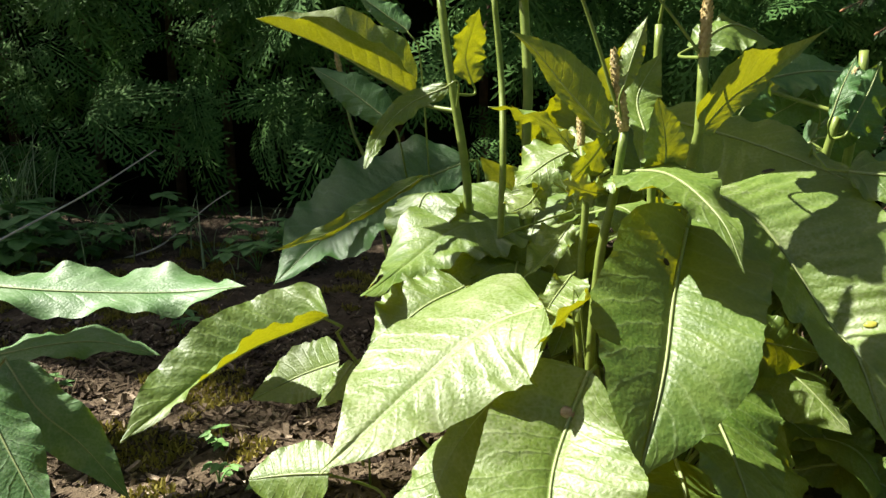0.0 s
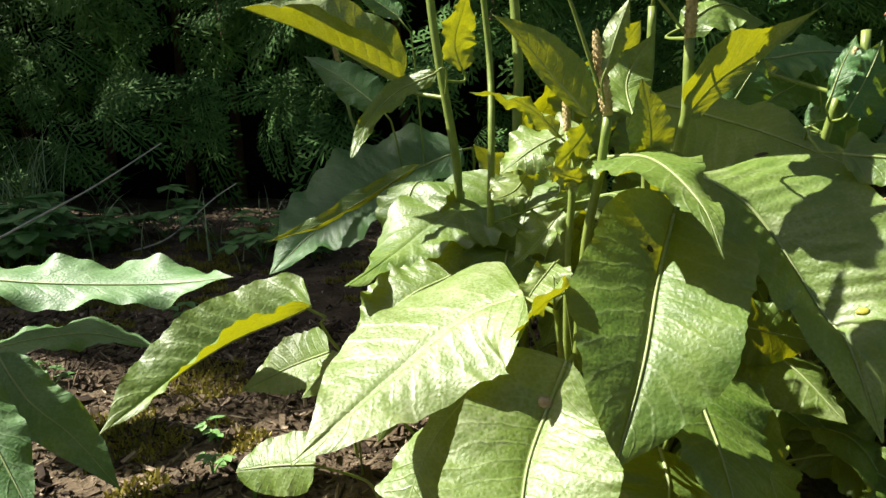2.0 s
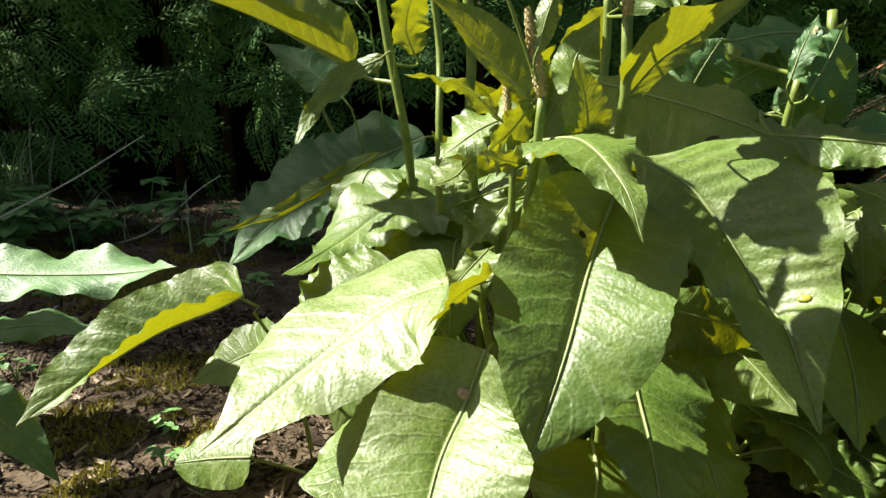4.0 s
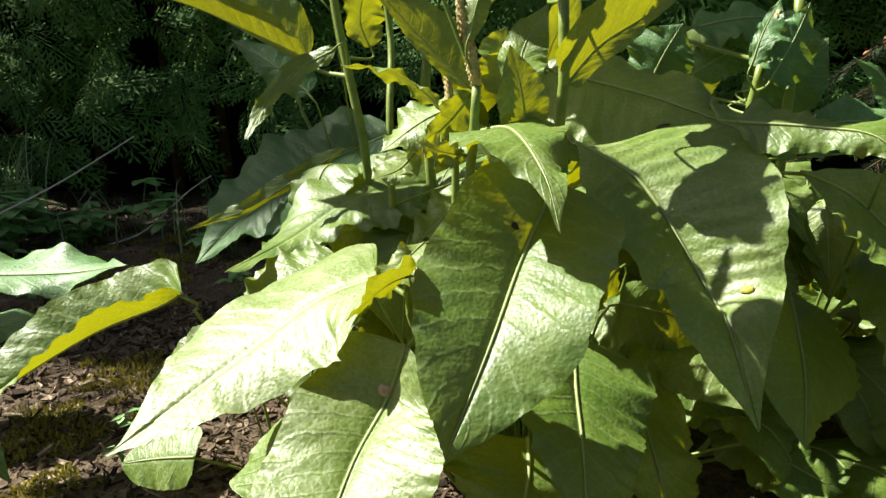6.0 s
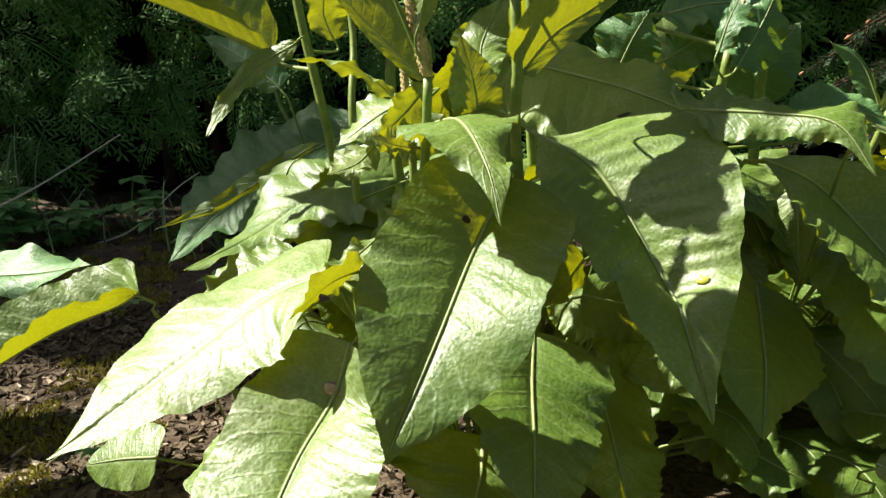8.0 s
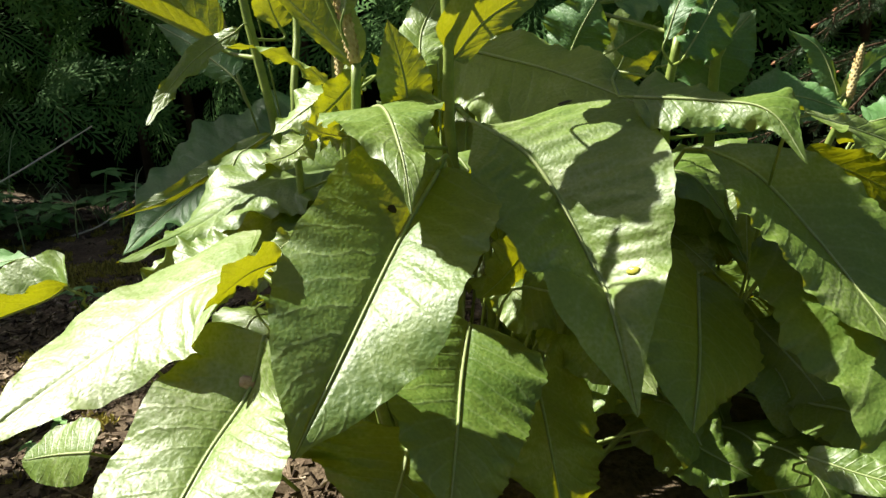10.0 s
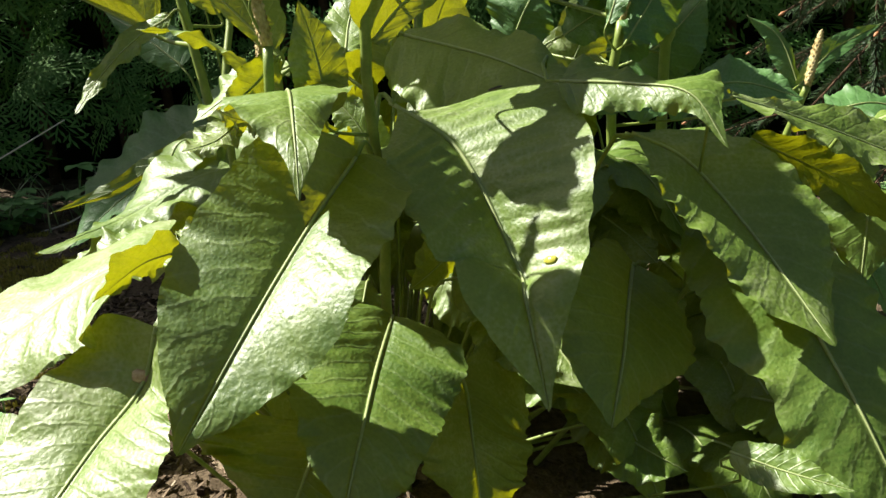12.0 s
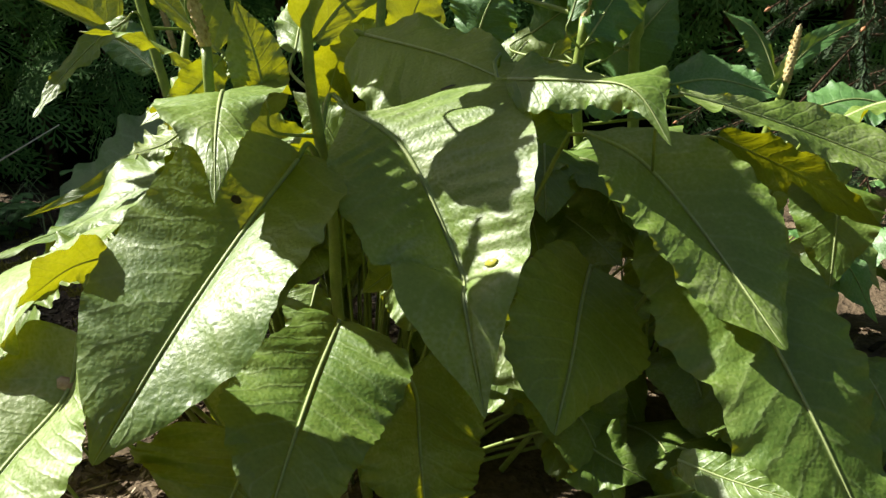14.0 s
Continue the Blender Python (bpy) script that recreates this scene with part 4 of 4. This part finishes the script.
def filler_and_shade_leaves():
    """The lower and inner leaves of the clump, in the shade of the outer ones, and unseen leaves added to cast shade.
    """
    rng = np.random.RandomState(21)
    for i in range(58):
        x, y = rng.uniform(-0.02, 0.80), rng.uniform(0.80, 1.12)
        root = plant_a if x < 0.42 else plant_d
        z = rng.uniform(0.10, 0.34)
        a = rng.uniform(-2.6, -0.5)
        d = np.array((math.cos(a), math.sin(a) * 0.55, 0))
        ln = rng.uniform(0.14, 0.22)
        up = np.array((0, 0, 1.0))
        rib = [(x, y, z), np.array((x, y, z)) + d * ln * 0.5 + up * 0.02, np.array((x, y, z)) + d * ln * 0.9 - up * ln * rng.uniform(0.25, 0.5)]
        side = np.array((-d[1], d[0], rng.normal(0, 0.25)))
        side = side / np.linalg.norm(side) * ln * rng.uniform(0.22, 0.3)
        leaf(root, rib, rib[1] - side + up * 0.005, rib[1] + side + up * 0.005, 0.45, p=0.4, q=0.8, wave=0.05)
    for i in range(22):
        x, y, z = rng.uniform(0.12, 0.46), rng.uniform(0.96, 1.16), rng.uniform(0.22, 0.42)
        a = rng.uniform(0, 6.28)
        d, up = np.array((math.cos(a) * 0.45, math.sin(a) * 0.25, 0.8)), np.array((0, 0, 1.0))
        ln = rng.uniform(0.14, 0.2)
        rib = [(x, y, z), np.array((x, y, z)) + d * ln * 0.5, np.array((x, y, z)) + d * ln + np.array((d[0], d[1], -0.3)) * 0.05]
        side = np.array((rng.uniform(0.7, 1), rng.normal(0, 0.4), rng.normal(0, 0.2))) * ln * 0.26
        leaf(plant_a if x < 0.4 else plant_d, rib, rib[1] - side, rib[1] + side, 0.45, p=0.4, q=0.8, wave=0.05)
    for i in range(26):
        x, y, z = rng.uniform(0.50, 1.0), rng.uniform(0.98, 1.30), rng.uniform(0.08, 0.26)
        a = rng.uniform(-2.6, -0.5)
        d, up = np.array((math.cos(a), math.sin(a) * 0.6, 0)), np.array((0, 0, 1.0))
        ln = rng.uniform(0.14, 0.2)
        rib = [(x, y, z), np.array((x, y, z)) + d * ln * 0.5 + up * 0.015, np.array((x, y, z)) + d * ln * 0.9 - up * min(z - 0.01, ln * 0.4)]
        side = np.array((-d[1], d[0], rng.normal(0, 0.2))) * ln * 0.3
        leaf(plant_d, rib, rib[1] - side, rib[1] + side, 0.42, p=0.35, q=0.75, wave=0.05, material=M_LEAF_BLUE)
    # Unseen leaves over the clump, each placed to throw shade on leaves below.
    leaf(plant_a, [(0.03, 0.87, 0.70), (0.13, 0.835, 0.715), (0.25, 0.80, 0.69)], (0.135, 0.89, 0.72), (0.125, 0.783, 0.72), 0.45, p=0.4, q=0.7, high=True)
    leaf(plant_a, [(0.20, 0.98, 0.70), (0.31, 1.0, 0.715), (0.42, 1.02, 0.69)], (0.30, 1.07, 0.72), (0.32, 0.93, 0.72), 0.45, p=0.4, q=0.7, high=True)
    leaf(plant_a, [(0.165, 0.80, 0.72), (0.195, 0.755, 0.735), (0.20, 0.702, 0.72)], (0.145, 0.745, 0.735), (0.262, 0.765, 0.735), 0.45, p=0.4, q=0.7, high=True)
    leaf(plant_a, [(0.122, 0.670, 0.63), (0.145, 0.684, 0.645), (0.172, 0.697, 0.63)], (0.152, 0.668, 0.645), (0.138, 0.699, 0.645), 0.45, p=0.4, q=0.7, high=True)
    leaf(plant_a, [(0.03, 0.69, 0.63), (0.045, 0.73, 0.645), (0.05, 0.785, 0.63)], (0.012, 0.735, 0.645), (0.078, 0.73, 0.645), 0.45, p=0.4, q=0.7, high=True)
    leaf(plant_a, [(0.09, 0.645, 0.63), (0.087, 0.61, 0.645), (0.08, 0.57, 0.63)], (0.042, 0.618, 0.645), (0.118, 0.61, 0.645), 0.45, p=0.4, q=0.7, high=True)
    leaf(plant_a, [(0.15, 0.865, 0.69), (0.20, 0.84, 0.70), (0.26, 0.80, 0.68)], (0.19, 0.795, 0.70), (0.22, 0.885, 0.70), 0.45, p=0.4, q=0.7, high=True)
    leaf(plant_a, [(0.27, 0.85, 0.69), (0.29, 0.80, 0.70), (0.31, 0.735, 0.68)], (0.255, 0.79, 0.70), (0.33, 0.80, 0.70), 0.45, p=0.4, q=0.7, high=True)
    leaf(plant_a, [(-0.14, 0.872, 0.65), (-0.21, 0.85, 0.66), (-0.28, 0.828, 0.64)], (-0.203, 0.885, 0.66), (-0.218, 0.812, 0.66), 0.5, p=0.4, q=0.6, wave=0.03, high=True)
    leaf(plant_a, [(0.05, 0.915, 0.63), (0.11, 0.90, 0.65), (0.19, 0.875, 0.63)], (0.12, 0.955, 0.645), (0.105, 0.845, 0.645), 0.45, p=0.4, q=0.7, high=True)
    # Unseen leaves further left, added to shade the low leaves and the soil.
    leaf(plant_c, [(-0.77, 0.66, 0.44), (-0.67, 0.70, 0.46), (-0.57, 0.72, 0.43)], (-0.68, 0.765, 0.465), (-0.66, 0.635, 0.465), 0.45, p=0.4, q=0.75, material=M_LEAF_BLUE)
    leaf(plant_c, [(-0.87, 0.93, 0.44), (-0.75, 0.95, 0.46), (-0.63, 0.955, 0.43)], (-0.76, 1.01, 0.465), (-0.74, 0.89, 0.465), 0.45, p=0.4, q=0.75, material=M_LEAF_BLUE)
    leaf(plant_c, [(-0.74, 0.80, 0.52), (-0.76, 0.70, 0.54), (-0.78, 0.60, 0.50)], (-0.82, 0.70, 0.54), (-0.70, 0.70, 0.545), 0.45, p=0.4, q=0.75, material=M_LEAF_BLUE)
    # Mid-height leaves added to keep sun off the low right of the clump.
    for i in range(18):
        x, y, z = rng.uniform(0.14, 0.50), rng.uniform(0.86, 0.96), rng.uniform(0.20, 0.35)
        a = rng.uniform(-2.3, -0.8)
        d, up = np.array((math.cos(a), math.sin(a), 0)), np.array((0, 0, 1.0))
        ln = rng.uniform(0.12, 0.15)
        rib = [(x, y, z), np.array((x, y, z)) + d * ln * 0.5 + up * 0.015, np.array((x, y, z)) + d * ln - up * ln * 0.3]
        side = np.array((-d[1], d[0], rng.normal(0, 0.2))) * ln * 0.34
        leaf(plant_a, rib, rib[1] - side, rib[1] + side, 0.42, p=0.35, q=0.75, wave=0.04)
    for i in range(14):
        x, y, z = 0.41 + 0.028 * i, rng.uniform(0.72, 0.86), rng.uniform(0.04, 0.11)
        a = rng.uniform(-2.2, -0.9)
        d, up = np.array((math.cos(a), math.sin(a), 0)), np.array((0, 0, 1.0))
        ln = rng.uniform(0.11, 0.16)
        rib = [(x, y, z), np.array((x, y, z)) + d * ln * 0.5 + up * 0.012, np.array((x, y, z)) + d * ln * 0.92 - up * min(z - 0.01, ln * 0.4)]
        side = np.array((-d[1], d[0], rng.normal(0, 0.2))) * ln * 0.3
        leaf(plant_a if x < 0.5 else plant_d, rib, rib[1] - side, rib[1] + side, 0.42, p=0.35, q=0.75, wave=0.04)


filler_and_shade_leaves()



# ---- spruce ----
def spruce():
    rng = np.random.RandomState(12)
    root = thing("spruce_tree", "young spruce with dark needled twigs", "spruce", (1.32, 1.55, 0.0))
    fix_parent(tube("trunk", [(1.32, 1.55, -0.02), (1.32, 1.55, 0.8), (1.31, 1.55, 1.7)], [0.03, 0.025, 0.008], M_BARK), root)
    for i in range(46):
        z = rng.uniform(0.10, 1.05)
        a = rng.uniform(2.4, 5.4)
        reach = rng.uniform(0.25, 0.62) * (1 - 0.25 * z)
        o = np.array((1.32, 1.55, z))
        d = np.array((math.cos(a), math.sin(a), 0))
        pts = [o, o + d * reach * 0.5 + np.array((0, 0, 0.02)), o + d * reach + np.array((0, 0, -0.05 - 0.1 * rng.rand()))]
        add_branch(root, pts, rng)
    add_branch(root, [(1.15, 1.45, 0.60), (0.985, 1.32, 0.52), (0.972, 1.295, 0.38), (0.985, 1.283, 0.28)], rng)
    add_branch(root, [(1.15, 1.45, 0.60), (0.95, 1.36, 0.51), (0.84, 1.34, 0.455)], rng)
    add_branch(root, [(1.2, 1.4, 0.2), (1.05, 1.25, 0.14), (0.95, 1.19, 0.07)], rng)
    add_branch(root, [(1.2, 1.4, 0.35), (1.05, 1.28, 0.26), (0.93, 1.2, 0.17)], rng)


def add_branch(root, pts, rng):
    v, f = tube_data(pts, [0.004, 0.003, 0.0018], 6, 12)
    twigs = [pts]
    c, t, ln = spline(pts, 12)
    for i in range(3, 11):
        sd = np.cross(t[i], (0, 0, 1.0)) * (1 if i % 2 else -1)
        sl = 0.11 * (1 - i / 14) * rng.uniform(0.7, 1.2)
        e = c[i] + (sd * 0.75 + t[i] * 0.6) * sl + np.array((0, 0, -0.02))
        twigs.append([c[i], 0.5 * (c[i] + e) + np.array((0, 0, 0.004)), e])
        tv, tf = tube_data(twigs[-1], [0.0016, 0.001], 5, 5)
        k = len(v)
        v += tv
        f += [tuple(a + k for a in x) for x in tf]
    br = mesh_object("branch", v, f, M_BARK)
    fix_parent(br, root)
    v, f = [], []
    for tw in twigs:
        c, t, ln = spline(tw, 40)
        for i in range(int(ln / 0.0006)):
            k = rng.randint(2, 40)
            a = rng.uniform(0, 6.28)
            s = np.cross(t[k], (0.2, 0.3, 0.93))
            s /= np.linalg.norm(s)
            d = math.cos(a) * s + math.sin(a) * np.cross(t[k], s)
            d = d * 0.8 + t[k] * 0.65
            nl = rng.uniform(0.012, 0.020)
            e = np.cross(d, t[k])
            e = e / (np.linalg.norm(e) + 1e-6) * 0.0006
            n = len(v)
            o = c[k] + (c[k - 1] - c[k]) * rng.rand()
            v += [o - e, o + e, o + d * nl * 0.8 + e, o + d * nl, o + d * nl * 0.8 - e]
            f.append((n, n + 1, n + 2, n + 3, n + 4))
    ob = mesh_object("needles", v, f, M_NEEDLE, br, smooth=False)
    ob["kind"] = "stuff"
    tip, prev = np.array(twigs[0][-1]), np.array(twigs[0][-2])
    d = (tip - prev) / np.linalg.norm(tip - prev)
    bud = tube("bud", [tip, tip + d * 0.006, tip + d * 0.012], [0.002, 0.0035, 0.001], M_BUD, br, n=6)
    return br


spruce()


# ---- weeds, grass and dry stalks ----
def weed_leaf(v, f, o, d, up, ln, wd):
    """Adds a small toothed leaf of 4 x 3 faces."""
    s = np.cross(d, up)
    s /= np.linalg.norm(s)
    n0 = len(v)
    prof = (0.15, 0.85, 1.0, 0.62, 0.05)
    for i, w in enumerate(prof):
        u = i / 4
        for j in (-1, 0, 1):
            tooth = 1.0 if j == 0 else (1.08 if i % 2 else 0.94)
            v.append(o + d * ln * u + s * (j * wd * w * tooth) + up * (0.18 * wd * abs(j) - 0.30 * ln * u * u))
    for i in range(4):
        for j in range(2):
            a = n0 + i * 3 + j
            f.append((a, a + 1, a + 4, a + 3))


def weed(x, y, size, count, seed):
    rng = np.random.RandomState(seed)
    z = ground_height(x, y)
    root = thing("weed", "low green weed with toothed leaves on bare soil", "weed", (x, y, z), "weeds along the hedge")
    for i in range(count):
        a = rng.uniform(0, 6.28)
        h = size * rng.uniform(0.3, 1.1)
        r = size * rng.uniform(0.15, 0.6)
        top = np.array((x + r * math.cos(a), y + r * math.sin(a), z + h))
        st = tube("stalk", [(x, y, z - 0.003), (x + 0.4 * r * math.cos(a), y + 0.4 * r * math.sin(a), z + 0.6 * h), top], [0.0012, 0.0009], M_WEED, sides=5, n=6)
        fix_parent(st, root)
        v, f = [], []
        for k in range(3):
            b = a + (k - 1) * 1.25 + rng.normal(0, 0.2)
            weed_leaf(v, f, top, np.array((math.cos(b), math.sin(b), rng.uniform(-0.1, 0.3))), np.array((0, 0, 1.0)), size * rng.uniform(0.38, 0.55), size * rng.uniform(0.13, 0.2))
        lf = mesh_object("leaf", v, f, M_WEED, st)
    return root


wr = random.Random(5)
for i in range(30):
    weed(wr.uniform(-1.65, -0.35), wr.uniform(1.70, 2.12), wr.uniform(0.08, 0.16), wr.randint(6, 10), 40 + i)
for i, (x, y, sz) in enumerate([(-0.52, 1.30, 0.05), (-0.78, 1.42, 0.06), (-0.36, 1.42, 0.06), (-0.62, 1.02, 0.04), (-0.30, 0.86, 0.03), (-0.21, 0.72, 0.028), (-0.95, 1.55, 0.07), (-0.28, 0.78, 0.03)]):
    weed(x, y, sz, 4, 90 + i)


def grass(name, label, x, y, spread, height, count, seed):
    rng = np.random.RandomState(seed)
    v, f = [], []
    for i in range(count):
        a, b = rng.uniform(0, 6.28), rng.normal(0, spread, 2)
        h = height * rng.uniform(0.45, 1.1)
        ln = h * rng.uniform(0.15, 0.9)
        d = np.array((math.cos(a), math.sin(a), 0))
        e = np.array((-d[1], d[0], 0)) * rng.uniform(0.0014, 0.003)
        o = np.array((x + b[0], y + b[1], -0.005))
        k = len(v)
        for j in range(6):
            u = j / 5
            c = o + d * ln * u ** 2 + np.array((0, 0, h * (u - 0.25 * u ** 3)))
            w = e * (1 - 0.9 * u)
            v += [c - w, c + w]
        f += [(k + 2 * j, k + 2 * j + 1, k + 2 * j + 3, k + 2 * j + 2) for j in range(5)]
    return tagged(mesh_object(name, v, f, M_GRASS), label, "grass", kind="stuff")


grass("grass", "tall green grass tuft before the hedge", -1.33, 2.12, 0.07, 0.44, 60, 1)
grass("grass", "thin dry grass blades before the hedge", -0.95, 2.1, 0.12, 0.26, 26, 2)
grass("grass", "thin dry grass blades before the hedge", -0.55, 2.0, 0.16, 0.22, 30, 3)
tagged(tube("dry_stalk", [(-0.804, 1.964, 0.295), (-0.896, 1.731, 0.208), (-0.982, 1.509, 0.144), (-1.08, 1.25, 0.06), (-1.13, 1.10, 0.0)], [0.0016, 0.0026, 0.0034], M_DRYTWIG, n=24), "long pale dry stalk leaning over the soil", "stalk")
tagged(tube("dry_twig", [(-0.62, 2.02, 0.17), (-0.68, 1.98, 0.13), (-0.80, 1.93, 0.03), (-0.90, 1.88, 0.0)], [0.0014, 0.0022, 0.0028], M_DRYTWIG, n=16), "short forked dry twig lying by weeds", "twig")
tagged(tube("dry_twig", [(-0.14, 1.16, 0.02), (-0.06, 1.17, 0.025), (0.03, 1.15, 0.015)], [0.004, 0.005, 0.004], M_DRYTWIG, n=10), "pale dry stick on the bark mulch", "twig")


def speck(name, label, category, at, on, size, stretch, material, seed):
    """A small flattened, uneven blob that clings to a leaf."""
    rng = np.random.RandomState(seed)
    bm = bmesh.new()
    bmesh.ops.create_icosphere(bm, subdivisions=2, radius=1.0)
    for v in bm.verts:
        v.co *= rng.uniform(0.8, 1.15)
        v.co.x *= size * stretch
        v.co.y *= size
        v.co.z *= size * (0.14 if name == "bite_mark" else 0.45)
    me = bpy.data.meshes.new(name)
    bm.to_mesh(me)
    bm.free()
    me.polygons.foreach_set("use_smooth", np.ones(len(me.polygons), dtype=bool))
    me.materials.append(material)
    ob = new(name, me)
    verts = on.data.vertices
    v = min(verts, key=lambda v: (v.co - Vector(at)).length_squared)
    at, n = v.co, v.normal * (1 if v.normal.y < 0 else -1)
    ob.matrix_world = Matrix.Translation(Vector(at) + n * size * 0.3) @ n.to_track_quat("Z", "Y").to_matrix().to_4x4() @ Matrix.Rotation(seed * 0.9, 4, "Z")
    return tagged(ob, label, category)


speck("dry_petal", "shrivelled brown and white petal stuck on a leaf", "petal", (0.095, 0.501, 0.244), petal_leaf, 0.0045, 1.8, M_PETAL, 3)
speck("sap_drop", "shiny yellow sap drop on a green leaf", "sap drop", (0.372, 0.575, 0.290), ribbed_leaf, 0.0032, 1.7, M_DROP, 4)
speck("bite_mark", "dark ragged bite mark on a green leaf", "bite mark", (0.345, 0.755, 0.395), ribbed_leaf, 0.005, 1.6, M_BITE, 5)
speck("bite_mark", "small dark bite mark near a leaf stalk", "bite mark", (0.2038, 0.5713, 0.3536), middle_leaf, 0.0032, 1.3, M_BITE, 6)
